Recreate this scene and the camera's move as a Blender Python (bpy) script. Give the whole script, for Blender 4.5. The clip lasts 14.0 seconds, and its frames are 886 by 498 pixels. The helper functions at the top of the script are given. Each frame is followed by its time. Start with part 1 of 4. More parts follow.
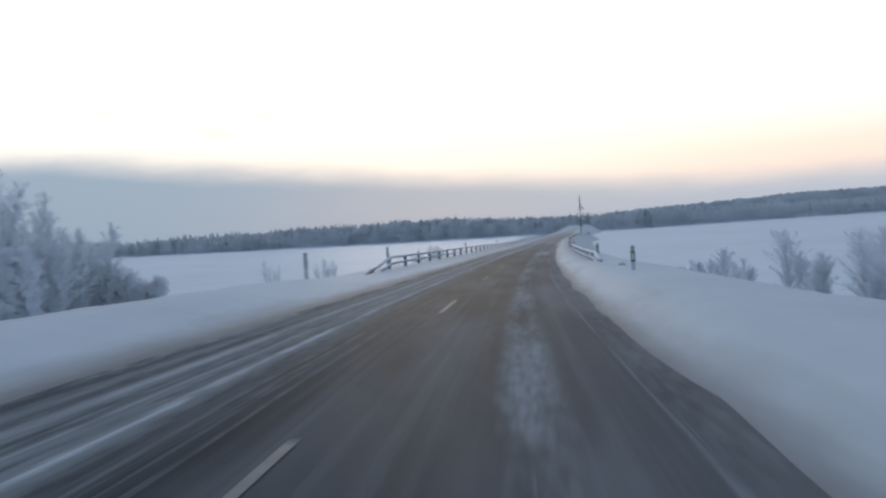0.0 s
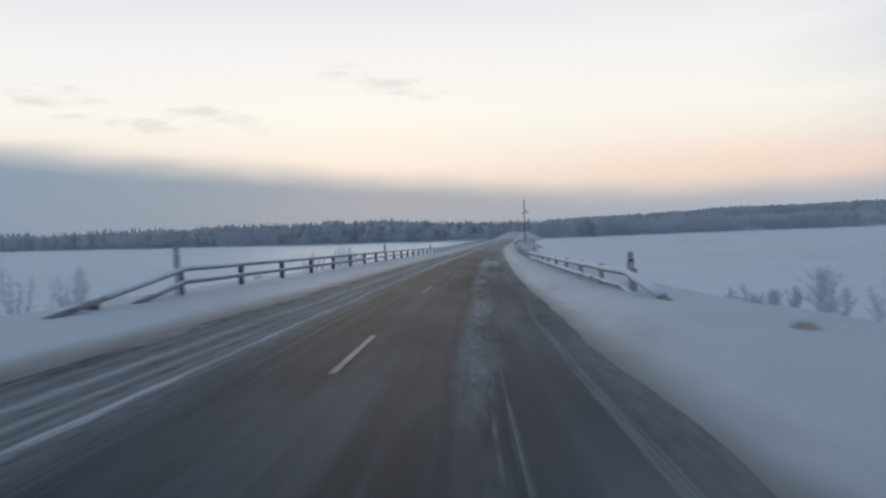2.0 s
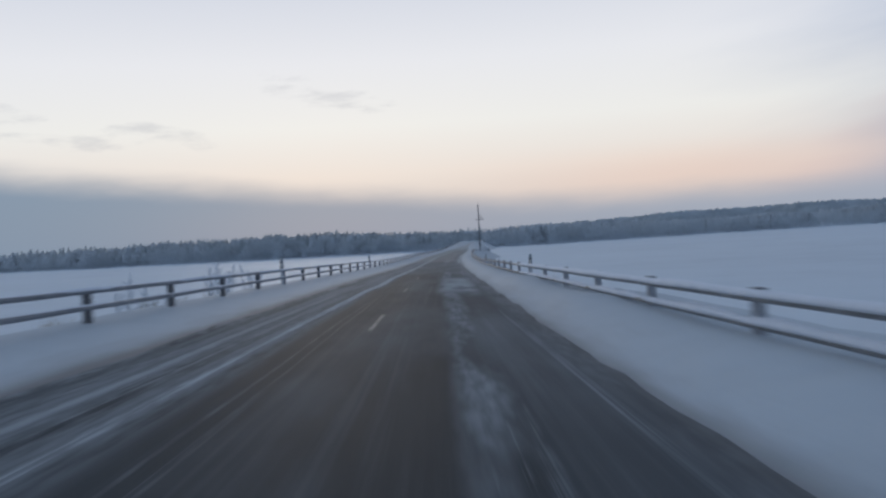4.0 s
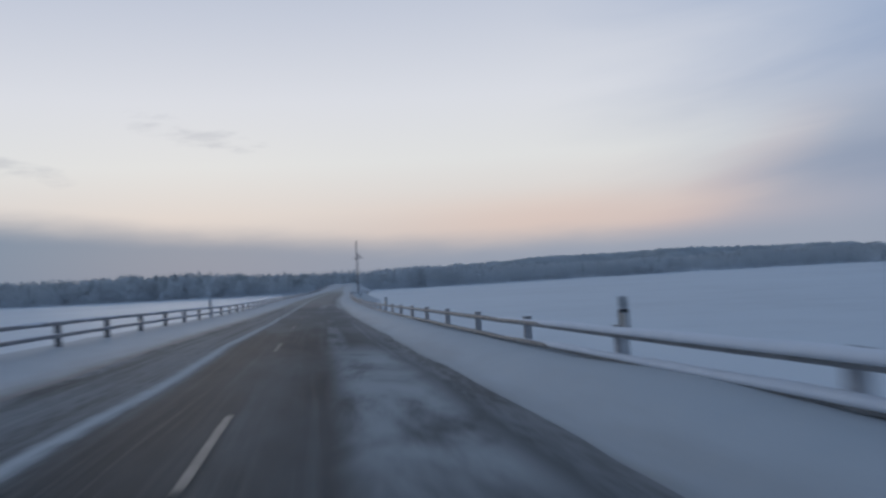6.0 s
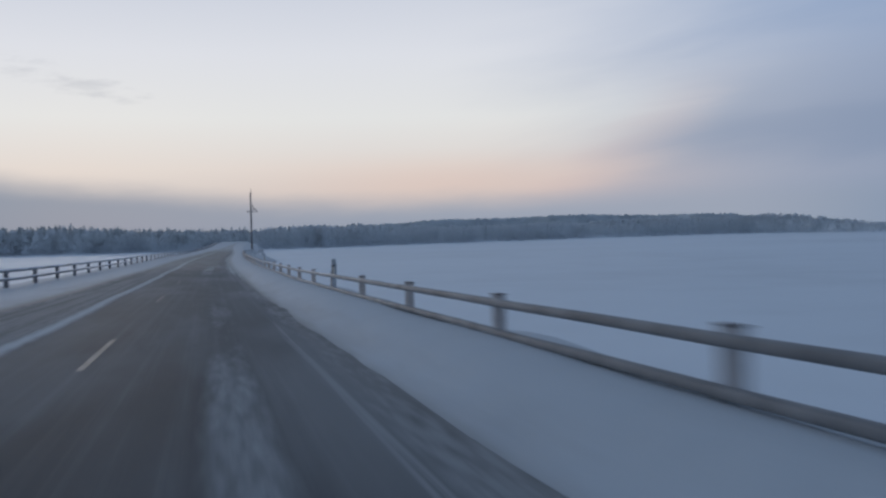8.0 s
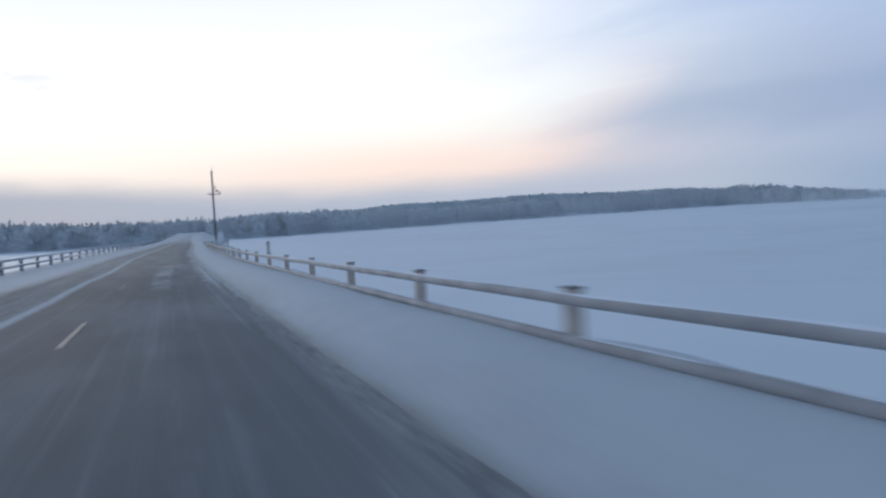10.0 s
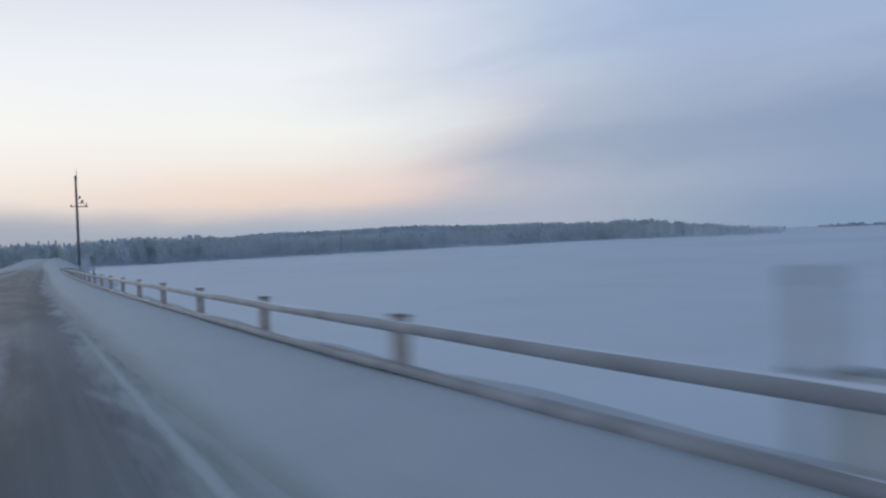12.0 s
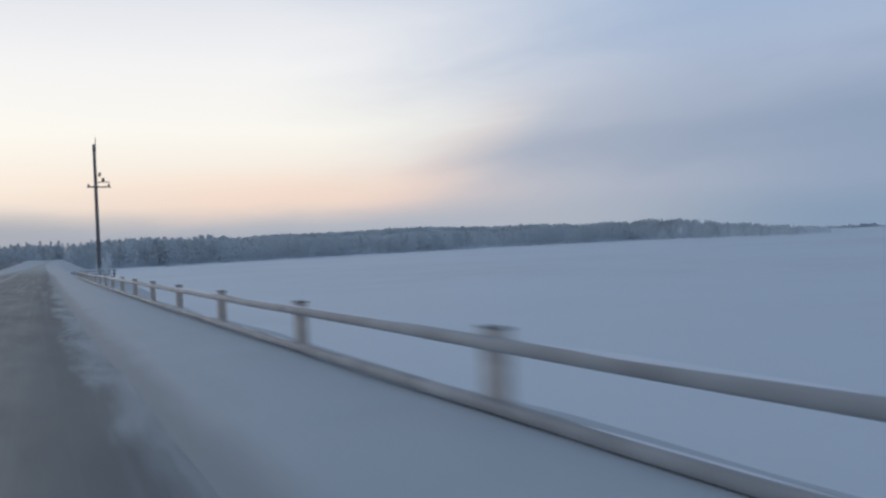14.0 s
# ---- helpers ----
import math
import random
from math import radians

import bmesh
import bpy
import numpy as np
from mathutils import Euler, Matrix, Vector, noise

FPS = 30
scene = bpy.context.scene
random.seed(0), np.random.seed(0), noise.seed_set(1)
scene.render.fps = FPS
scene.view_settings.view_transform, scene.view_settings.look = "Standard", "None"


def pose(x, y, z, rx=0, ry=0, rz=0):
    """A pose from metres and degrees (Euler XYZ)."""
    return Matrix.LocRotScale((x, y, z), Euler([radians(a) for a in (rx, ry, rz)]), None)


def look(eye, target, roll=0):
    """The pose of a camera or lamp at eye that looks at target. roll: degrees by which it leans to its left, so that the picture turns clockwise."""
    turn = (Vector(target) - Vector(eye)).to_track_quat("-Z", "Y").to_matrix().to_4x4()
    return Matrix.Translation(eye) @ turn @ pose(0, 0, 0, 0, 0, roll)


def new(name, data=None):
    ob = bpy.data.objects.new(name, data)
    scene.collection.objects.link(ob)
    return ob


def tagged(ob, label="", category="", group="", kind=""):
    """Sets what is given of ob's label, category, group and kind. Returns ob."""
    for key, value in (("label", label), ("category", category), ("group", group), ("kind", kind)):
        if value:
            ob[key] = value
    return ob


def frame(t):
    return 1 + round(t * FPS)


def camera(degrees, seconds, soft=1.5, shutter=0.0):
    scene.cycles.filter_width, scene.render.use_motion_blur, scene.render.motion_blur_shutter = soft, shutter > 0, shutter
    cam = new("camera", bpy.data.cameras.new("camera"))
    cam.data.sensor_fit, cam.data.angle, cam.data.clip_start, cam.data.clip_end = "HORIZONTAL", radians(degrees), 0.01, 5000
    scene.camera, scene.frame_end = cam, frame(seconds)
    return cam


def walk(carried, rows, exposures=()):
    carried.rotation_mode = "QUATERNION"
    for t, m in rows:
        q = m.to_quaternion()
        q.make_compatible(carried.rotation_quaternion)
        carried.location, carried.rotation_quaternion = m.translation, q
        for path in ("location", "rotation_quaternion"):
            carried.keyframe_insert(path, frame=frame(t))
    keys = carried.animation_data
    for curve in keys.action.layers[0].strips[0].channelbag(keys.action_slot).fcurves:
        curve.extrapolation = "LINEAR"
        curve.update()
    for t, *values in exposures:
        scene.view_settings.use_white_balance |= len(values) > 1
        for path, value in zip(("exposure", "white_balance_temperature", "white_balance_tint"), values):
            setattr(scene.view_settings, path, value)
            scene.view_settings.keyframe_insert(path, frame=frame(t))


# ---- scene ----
cam = camera(53.52, 14.0, soft=2.5, shutter=0.8)
ROWS = [
    (0.0, pose(0.074, 0.004, 2.277, 88.785, 3.549, 7.312)),
    (0.5, pose(-0.225, 5.538, 2.164, 88.940, 2.235, 6.638)),
    (1.0, pose(-0.520, 11.107, 2.044, 88.671, 3.239, 4.735)),
    (1.5, pose(-0.761, 16.835, 1.920, 89.095, 2.552, 3.313)),
    (2.0, pose(-0.976, 22.603, 1.796, 88.863, 1.759, 3.294)),
    (2.5, pose(-1.192, 28.393, 1.671, 88.465, 3.060, 1.933)),
    (3.0, pose(-1.404, 34.268, 1.562, 88.798, 3.118, 1.275)),
    (3.5, pose(-1.601, 40.181, 1.466, 89.130, 3.177, 0.616)),
    (4.0, pose(-1.780, 46.112, 1.369, 89.463, 3.235, -0.042)),
    (4.5, pose(-1.937, 52.045, 1.272, 89.796, 3.294, -0.700)),
    (5.0, pose(-2.070, 57.962, 1.181, 90.129, 3.352, -1.358)),
    (5.5, pose(-2.168, 63.851, 1.098, 91.121, 3.852, -4.203)),
    (6.0, pose(-2.237, 69.797, 1.013, 91.854, 2.899, -8.400)),
    (6.5, pose(-2.175, 75.858, 0.927, 91.548, 1.903, -10.955)),
    (7.0, pose(-2.041, 82.132, 0.837, 90.251, 0.251, -14.015)),
    (7.5, pose(-1.886, 88.398, 0.746, 89.432, 0.968, -14.738)),
    (8.0, pose(-1.815, 95.043, 0.650, 89.139, 1.472, -15.429)),
    (8.5, pose(-1.772, 101.829, 0.551, 88.847, 1.976, -16.121)),
    (9.0, pose(-1.734, 108.725, 0.447, 88.555, 2.480, -16.813)),
    (9.5, pose(-1.675, 115.701, 0.340, 88.262, 2.984, -17.505)),
    (10.0, pose(-1.575, 122.726, 0.233, 87.970, 3.488, -18.197)),
    (10.5, pose(-1.404, 129.940, 0.128, 88.700, 2.694, -22.219)),
    (11.0, pose(-1.255, 136.998, 0.068, 89.239, 2.634, -24.063)),
    (11.5, pose(-1.076, 144.392, 0.006, 89.608, 2.435, -25.166)),
    (12.0, pose(-0.868, 151.988, -0.058, 89.571, 2.508, -26.760)),
    (12.5, pose(-0.662, 159.771, -0.124, 89.461, 2.497, -26.717)),
    (13.0, pose(-0.471, 167.424, -0.152, 89.434, 2.695, -25.767)),
    (13.5, pose(-0.301, 175.331, -0.181, 89.623, 3.087, -26.303)),
    (14.0, pose(-0.093, 183.382, -0.211, 89.696, 2.548, -26.722)),
]
scene.cycles.max_bounces = 6
EXPOSURES = [(0.0, 0.4, 6660, 8.5), (0.5, 0.08, 6700, 8.5), (2.5, 0.07, 6700, 8.5), (5.0, -0.2, 6170, 10), (7.5, -0.28, 6200, 10), (10.0, 0.3, 6200, 8.5), (10.5, 0.06, 6250, 8.5), (11.0, -0.02, 6260, 8.5), (11.5, 0.04, 6280, 8.5), (13.0, 0.03, 6280, 8.5), (14.0, 0.08, 6600, 8.5)]
walk(cam, ROWS, EXPOSURES)


# ---- world, sun ----
def lin(r, g, b):
    def one(v):
        v /= 255
        return v / 12.92 if v <= 0.04045 else ((v + 0.055) / 1.055) ** 2.4
    return (one(r), one(g), one(b), 1)


class Nodes:
    """Short hand for node trees."""
    def __init__(self, tree):
        self.t = tree
        for n in list(tree.nodes):
            tree.nodes.remove(n)

    def add(self, kind, **given):
        n = self.t.nodes.new(kind)
        for key, value in given.items():
            if key == "op":
                n.operation = value
            elif key == "data":
                n.data_type = value
            elif key == "blend":
                n.blend_type = value
        return n

    def put(self, socket, value):
        if isinstance(value, bpy.types.NodeSocket):
            self.t.links.new(value, socket)
        else:
            socket.default_value = value

    def math(self, op, a, b=0.0, c=0.0, clamp=False):
        n = self.add("ShaderNodeMath", op=op)
        n.use_clamp = clamp
        for s, v in zip(n.inputs, (a, b, c)):
            self.put(s, v)
        return n.outputs[0]

    def ramp(self, x, stops, smooth=False):
        n = self.add("ShaderNodeValToRGB")
        e = n.color_ramp.elements
        n.color_ramp.interpolation = "EASE" if smooth else "LINEAR"
        while len(e) < len(stops):
            e.new(0.5)
        for el, (pos, col) in zip(e, stops):
            el.position, el.color = pos, col if len(col) == 4 else (*col, 1)
        self.put(n.inputs[0], x)
        return n.outputs[0]

    def mix(self, f, a, b, blend="MIX"):
        n = self.add("ShaderNodeMix", data="RGBA", blend=blend)
        self.put(n.inputs[0], f)
        self.put(n.inputs[6], a)
        self.put(n.inputs[7], b)
        return n.outputs[2]

    def step(self, x, lo, hi):
        n = self.add("ShaderNodeMapRange")
        n.interpolation_type = "SMOOTHSTEP"
        for s, v in zip(n.inputs, (x, lo, hi, 0.0, 1.0)):
            self.put(s, v)
        return n.outputs[0]

    def vec(self, x, y, z=0.0):
        n = self.add("ShaderNodeCombineXYZ")
        for s, v in zip(n.inputs, (x, y, z)):
            self.put(s, v)
        return n.outputs[0]

    def noise(self, vector, scale, detail=3.0, rough=0.55, distort=0.0):
        n = self.add("ShaderNodeTexNoise")
        if vector is not None:
            self.put(n.inputs["Vector"], vector)
        n.inputs["Scale"].default_value, n.inputs["Detail"].default_value = scale, detail
        n.inputs["Roughness"].default_value, n.inputs["Distortion"].default_value = rough, distort
        return n.outputs[0]

    def split(self, v):
        n = self.add("ShaderNodeSeparateXYZ")
        self.put(n.inputs[0], v)
        return n.outputs

    def bump(self, height, strength, distance):
        n = self.add("ShaderNodeBump")
        n.inputs["Strength"].default_value, n.inputs["Distance"].default_value = strength, distance
        self.put(n.inputs["Height"], height)
        return n.outputs[0]


world = bpy.data.worlds.new("winter_dusk_sky")
world.use_nodes = True
scene.world = world
N = Nodes(world.node_tree)
ray = N.split(N.add("ShaderNodeTexCoord").outputs["Generated"])
DEG = 57.2958
el = N.math("MULTIPLY", N.math("ARCSINE", ray[2]), DEG)
az = N.math("MULTIPLY", N.math("ARCTAN2", ray[0], ray[1]), DEG)
el01 = N.math("DIVIDE", N.math("MAXIMUM", el, 0.0), 90.0)
warm = N.ramp(el01, [(0.0, lin(182, 180, 188)), (0.025, lin(216, 206, 201)), (0.05, lin(237, 226, 217)), (0.085, lin(242, 240, 235)),
                     (0.13, lin(236, 236, 239)), (0.19, lin(214, 218, 229)), (0.33, lin(150, 170, 194)), (1.0, lin(100, 116, 139))])
cold = N.ramp(el01, [(0.0, lin(156, 169, 189)), (0.035, lin(174, 179, 194)), (0.07, lin(166, 175, 194)), (0.11, lin(166, 179, 203)),
                     (0.19, lin(151, 174, 207)), (0.33, lin(124, 150, 186)), (1.0, lin(100, 116, 139))])
streak = N.noise(N.vec(N.math("MULTIPLY", az, 0.05), N.math("MULTIPLY", N.math("SUBTRACT", el, N.math("MULTIPLY", az, 0.1)), 0.3), 3.0), 1.0, 5.0, 0.5, 0.5)
loose = N.math("SUBTRACT", streak, 0.5)
off_axis = N.math("ABSOLUTE", N.math("ADD", az, 12.0))
side = N.step(N.math("ADD", off_axis, N.math("MULTIPLY", loose, 14.0)), 26.0, 58.0)
sky = N.mix(side, warm, cold)
# a grey mass of cloud over the cold side, with a darker core
edge_az = N.math("ADD", N.math("SUBTRACT", az, N.math("ADD", 20.0, N.math("MULTIPLY", el, 1.25))), N.math("MULTIPLY", loose, 9.0))
mass = N.math("MULTIPLY", N.step(edge_az, -3.0, 6.0), N.step(N.math("ADD", el, N.math("MULTIPLY", loose, 7.0)), 12.0, 6.5))
sky = N.mix(N.math("MULTIPLY", mass, N.math("ADD", 0.6, N.math("MULTIPLY", N.step(az, 36.0, 54.0), 0.25))), sky, N.mix(N.step(az, 34.0, 54.0), lin(159, 169, 190), lin(134, 153, 181)))
rim = N.math("MULTIPLY", N.step(N.math("ABSOLUTE", edge_az), 4.5, 0.0), N.math("MULTIPLY", N.step(el, 1.0, 3.0), N.step(el, 11.0, 6.0)))
sky = N.mix(N.math("MULTIPLY", rim, 0.25), sky, lin(226, 200, 194))
core = N.step(N.math("ABSOLUTE", N.math("SUBTRACT", N.math("ADD", el, N.math("MULTIPLY", loose, 5.0)), N.math("ADD", 4.8, N.math("MULTIPLY", N.math("SUBTRACT", az, 27.0), 0.08)))), 2.2, 0.0)
sky = N.mix(N.math("MULTIPLY", N.math("MULTIPLY", core, N.step(az, 22.0, 34.0)), 0.42), sky, lin(137, 153, 179))
# the peach band low over the far shore
glow = N.math("MULTIPLY", N.step(N.math("ABSOLUTE", N.math("SUBTRACT", az, 17.0)), 20.0, 0.0), N.step(N.math("ABSOLUTE", N.math("SUBTRACT", el, 3.4)), 2.6, 0.0))
sky = N.mix(N.math("MULTIPLY", glow, 0.5), sky, lin(240, 207, 190))
# cloud bank along the horizon, higher to the west
low = N.noise(N.vec(N.math("MULTIPLY", az, 0.07), N.math("MULTIPLY", el, 0.3), 8.0), 1.0, 4.0, 0.55)
top = N.math("ADD", N.math("MINIMUM", N.math("ADD", 2.0, N.math("MULTIPLY", N.math("MAXIMUM", N.math("SUBTRACT", 5.0, az), 0.0), 0.095)), 5.4), N.math("MULTIPLY", N.math("SUBTRACT", low, 0.5), 2.0))
bank = N.step(N.math("SUBTRACT", el, top), 1.3, -1.0)
sky = N.mix(N.math("MULTIPLY", bank, 0.95), sky, N.mix(N.step(az, 32.0, 52.0), N.mix(N.step(az, -25.0, 32.0), lin(126, 147, 169), lin(168, 175, 189)), lin(130, 151, 177)))
# small wisps
fluff = N.noise(N.vec(N.math("MULTIPLY", az, 0.3), N.math("MULTIPLY", el, 1.1), 21.0), 1.0, 5.0, 0.6)
wisps = 0.0
for a0, e0, w0, h0 in ((-8.9, 10.3, 2.6, 0.75), (-5.8, 9.2, 2.8, 0.75), (-18.6, 7.7, 2.6, 0.7), (-15.8, 7.2, 1.8, 0.6), (-23.3, 7.2, 3.6, 0.55), (-27.0, 8.6, 2.6, 0.7), (-33.0, 12.0, 3.5, 0.8)):
    dx, dy = N.math("DIVIDE", N.math("SUBTRACT", az, a0), w0), N.math("DIVIDE", N.math("ADD", N.math("SUBTRACT", el, e0), N.math("MULTIPLY", N.math("SUBTRACT", az, a0), 0.08)), h0)
    far = N.math("ADD", N.math("ADD", N.math("MULTIPLY", dx, dx), N.math("MULTIPLY", dy, dy)), N.math("MULTIPLY", N.math("SUBTRACT", fluff, 0.47), 7.0))
    wisps = N.math("MAXIMUM", wisps, N.step(far, 1.3, -0.9))
sky = N.mix(N.math("MULTIPLY", wisps, 0.36), sky, lin(178, 181, 190))
# dusk behind
sky = N.mix(N.math("MULTIPLY", N.step(off_axis, 70.0, 130.0), 0.45), sky, lin(128, 140, 161))
air = N.add("ShaderNodeTexSky")
air.sky_type, air.sun_disc, air.sun_elevation, air.sun_rotation = "NISHITA", False, radians(3), radians(-8)
air.air_density, air.dust_density, air.ozone_density = 1.0, 1.5, 3.0
bg1, bg2, both, out = N.add("ShaderNodeBackground"), N.add("ShaderNodeBackground"), N.add("ShaderNodeAddShader"), N.add("ShaderNodeOutputWorld")
N.put(bg1.inputs[0], air.outputs[0]); bg1.inputs[1].default_value = 0.004
N.put(bg2.inputs[0], sky); bg2.inputs[1].default_value = 1.0
N.put(both.inputs[0], bg1.outputs[0]); N.put(both.inputs[1], bg2.outputs[0]); N.put(out.inputs[0], both.outputs[0])

sun = new("sun", bpy.data.lights.new("sun", "SUN"))
sun.data.energy, sun.data.angle, sun.data.color = 0.5, radians(14), (1.0, 0.86, 0.72)
sun.matrix_world = look((0, 0, 60), Vector((0, 0, 60)) - Vector((math.sin(radians(-8)), math.cos(radians(-8)), math.tan(radians(5)))))


# ---- materials ----
def material(name):
    m = bpy.data.materials.new(name)
    m.use_nodes = True
    n = Nodes(m.node_tree)
    p, o = n.add("ShaderNodeBsdfPrincipled"), n.add("ShaderNodeOutputMaterial")
    n.put(o.inputs[0], p.outputs[0])
    return m, n, p


def plain(name, dark, light, rough, scale, metal=0.0, bump=0.3, dist=0.01, spec=0.5, stretch=(1, 1, 1)):
    """Two tones mixed by coarse and fine noise, with fine relief."""
    m, n, p = material(name)
    co = n.add("ShaderNodeTexCoord").outputs["Object"]
    mp = n.add("ShaderNodeMapping")
    n.put(mp.inputs[0], co)
    mp.inputs[3].default_value = stretch
    a, b = n.noise(mp.outputs[0], scale, 4), n.noise(mp.outputs[0], scale * 7, 3)
    f = n.math("ADD", n.math("MULTIPLY", a, 0.65), n.math("MULTIPLY", b, 0.35))
    n.put(p.inputs["Base Color"], n.ramp(f, [(0.33, dark), (0.67, light)]))
    p.inputs["Roughness"].default_value, p.inputs["Metallic"].default_value = rough, metal
    p.inputs["Specular IOR Level"].default_value = spec
    n.put(p.inputs["Normal"], n.bump(b, bump, dist))
    return m


def snow_material(name, scale, tint=(0.80, 0.84, 0.90), roadside=False, gloss=(0.75, 0.25)):
    m, n, p = material(name)
    geo = n.add("ShaderNodeNewGeometry").outputs["Position"]
    big, mid, fine = n.noise(geo, scale, 4, 0.5, 0.4), n.noise(geo, scale * 9, 4), n.noise(geo, 14.0, 3)
    col = n.ramp(n.math("ADD", n.math("MULTIPLY", big, 0.6), n.math("MULTIPLY", mid, 0.4)),
                 [(0.3, tuple(c * 0.9 for c in tint)), (0.5, tint), (0.7, tuple(min(c * 1.04, 0.93) for c in tint))])
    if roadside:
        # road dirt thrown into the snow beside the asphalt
        uv = n.split(n.add("ShaderNodeUVMap").outputs[0])
        grain = n.noise(n.vec(n.math("MULTIPLY", uv[0], 3.0), n.math("MULTIPLY", uv[1], 0.5)), 1.0, 4)
        away = n.math("SUBTRACT", n.math("ABSOLUTE", n.math("ADD", uv[0], 1.54)), 3.14)
        dirt = n.math("MULTIPLY", n.step(n.math("ADD", away, n.math("MULTIPLY", n.math("SUBTRACT", grain, 0.5), 0.3)), n.math("ADD", 0.22, n.math("MULTIPLY", n.step(uv[1], 60.0, 30.0), 0.3)), -0.2), 0.85)
        spray = n.math("MULTIPLY", n.step(n.math("ADD", away, n.math("MULTIPLY", n.math("SUBTRACT", n.noise(n.vec(n.math("MULTIPLY", uv[0], 1.3), n.math("MULTIPLY", uv[1], 0.16), 5.0), 1.0, 5, 0.6), 0.5), 1.8)), 0.75, 0.0), n.math("SUBTRACT", 0.42, n.math("MULTIPLY", n.step(uv[1], 140.0, 172.0), 0.3)))
        # snow past s 46 greyed in its colour for the dimming of the windscreen
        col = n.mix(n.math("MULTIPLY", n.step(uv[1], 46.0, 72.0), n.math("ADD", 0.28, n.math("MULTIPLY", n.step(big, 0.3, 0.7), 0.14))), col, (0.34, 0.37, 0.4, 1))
        clean = n.step(uv[1], 360.0, 280.0)
        spray, dirt = n.math("MULTIPLY", spray, clean), n.math("MULTIPLY", dirt, n.math("SUBTRACT", clean, n.math("MULTIPLY", n.step(uv[1], 138.0, 165.0), 0.45)))
        col = n.mix(spray, col, (0.33, 0.335, 0.335, 1))
        col = n.mix(dirt, col, (0.19, 0.18, 0.17, 1))
    n.put(p.inputs["Base Color"], col)
    p.inputs["Roughness"].default_value, p.inputs["Specular IOR Level"].default_value = gloss
    h = n.math("ADD", n.math("MULTIPLY", mid, 1.0), n.math("MULTIPLY", fine, 0.25))
    n.put(p.inputs["Normal"], n.bump(h, 0.35, 0.12))
    return m


def road_material():
    m, n, p = material("winter_asphalt")
    uv = n.split(n.add("ShaderNodeUVMap").outputs[0])
    u, s = uv[0], uv[1]
    wander = n.math("MULTIPLY", n.math("SUBTRACT", n.noise(n.vec(0.0, n.math("MULTIPLY", s, 0.05)), 1.0, 2), 0.5), 0.5)
    uw = n.math("ADD", u, wander)

    def band(centre, half, soft):
        return n.step(n.math("ABSOLUTE", n.math("SUBTRACT", uw, centre)), half + soft, half)

    long1 = n.noise(n.vec(n.math("MULTIPLY", u, 5.0), n.math("MULTIPLY", s, 0.06), 1.0), 1.0, 5, 0.6)
    long2 = n.noise(n.vec(n.math("MULTIPLY", u, 17.0), n.math("MULTIPLY", s, 0.12), 5.0), 1.0, 4, 0.6)
    blot = n.noise(n.vec(n.math("MULTIPLY", u, 1.0), n.math("MULTIPLY", s, 0.22), 9.0), 1.0, 5, 0.6)
    grain = n.noise(n.vec(u, s, 0.0), 60.0, 2)
    base = n.ramp(n.math("ADD", n.math("MULTIPLY", grain, 0.45), n.math("MULTIPLY", blot, 0.55)), [(0.3, (0.03, 0.036, 0.041)), (0.7, (0.064, 0.071, 0.077))])
    # powder ghosts, ridges beside the wheel tracks, blown patches
    ghost = n.noise(n.vec(n.math("MULTIPLY", u, 0.55), n.math("MULTIPLY", s, 0.09), 31.0), 1.0, 4, 0.55)
    powder = n.math("ADD", n.math("MULTIPLY", n.step(ghost, 0.42, 0.72), 0.12), n.math("MULTIPLY", n.step(long1, 0.45, 0.75), 0.07))
    powder = n.math("ADD", powder, n.math("MULTIPLY", n.step(s, 92.0, 122.0), 0.1))
    solid = n.step(s, 55.0, 88.0)
    thin = n.noise(n.vec(n.math("MULTIPLY", uw, 14.0), n.math("MULTIPLY", s, 0.045), 61.0), 1.0, 3, 0.6)
    crumb = n.noise(n.vec(n.math("MULTIPLY", u, 9.0), n.math("MULTIPLY", s, 1.6), 67.0), 1.0, 4, 0.65)
    ragged = n.math("ADD", n.math("ABSOLUTE", n.math("ADD", uw, n.math("SUBTRACT", 2.88, n.math("MULTIPLY", solid, 0.1)))), n.math("MULTIPLY", n.math("SUBTRACT", crumb, 0.5), 0.22))
    ridge = n.math("MULTIPLY", n.step(ragged, n.math("ADD", 0.13, n.math("MULTIPLY", solid, 0.13)), 0.0), n.math("MULTIPLY", n.step(n.math("ADD", n.math("ADD", n.math("MULTIPLY", long2, 0.5), n.math("MULTIPLY", blot, 0.5)), n.math("MULTIPLY", solid, 0.12)), 0.32, 0.58), 0.8))
    # a lane of many thin streaks beyond it, thinning over the water
    streaks = n.math("MULTIPLY", n.step(thin, 0.5, 0.64), n.math("ADD", 0.14, n.math("MULTIPLY", n.step(crumb, 0.35, 0.6), 0.28)))
    ridge2 = n.math("MULTIPLY", band(-3.45, 0.5, 0.25), n.math("MULTIPLY", streaks, n.math("SUBTRACT", 1.0, n.math("MULTIPLY", solid, 0.55))))
    ridge5 = n.math("MULTIPLY", n.step(n.math("ADD", n.math("ABSOLUTE", n.math("ADD", uw, 3.66)), n.math("MULTIPLY", n.math("SUBTRACT", crumb, 0.5), 0.25)), 0.2, 0.0), n.math("MULTIPLY", n.step(n.math("ADD", n.math("MULTIPLY", long2, 0.5), n.math("MULTIPLY", blot, 0.5)), 0.28, 0.52), n.math("SUBTRACT", 0.54, n.math("MULTIPLY", solid, 0.22))))
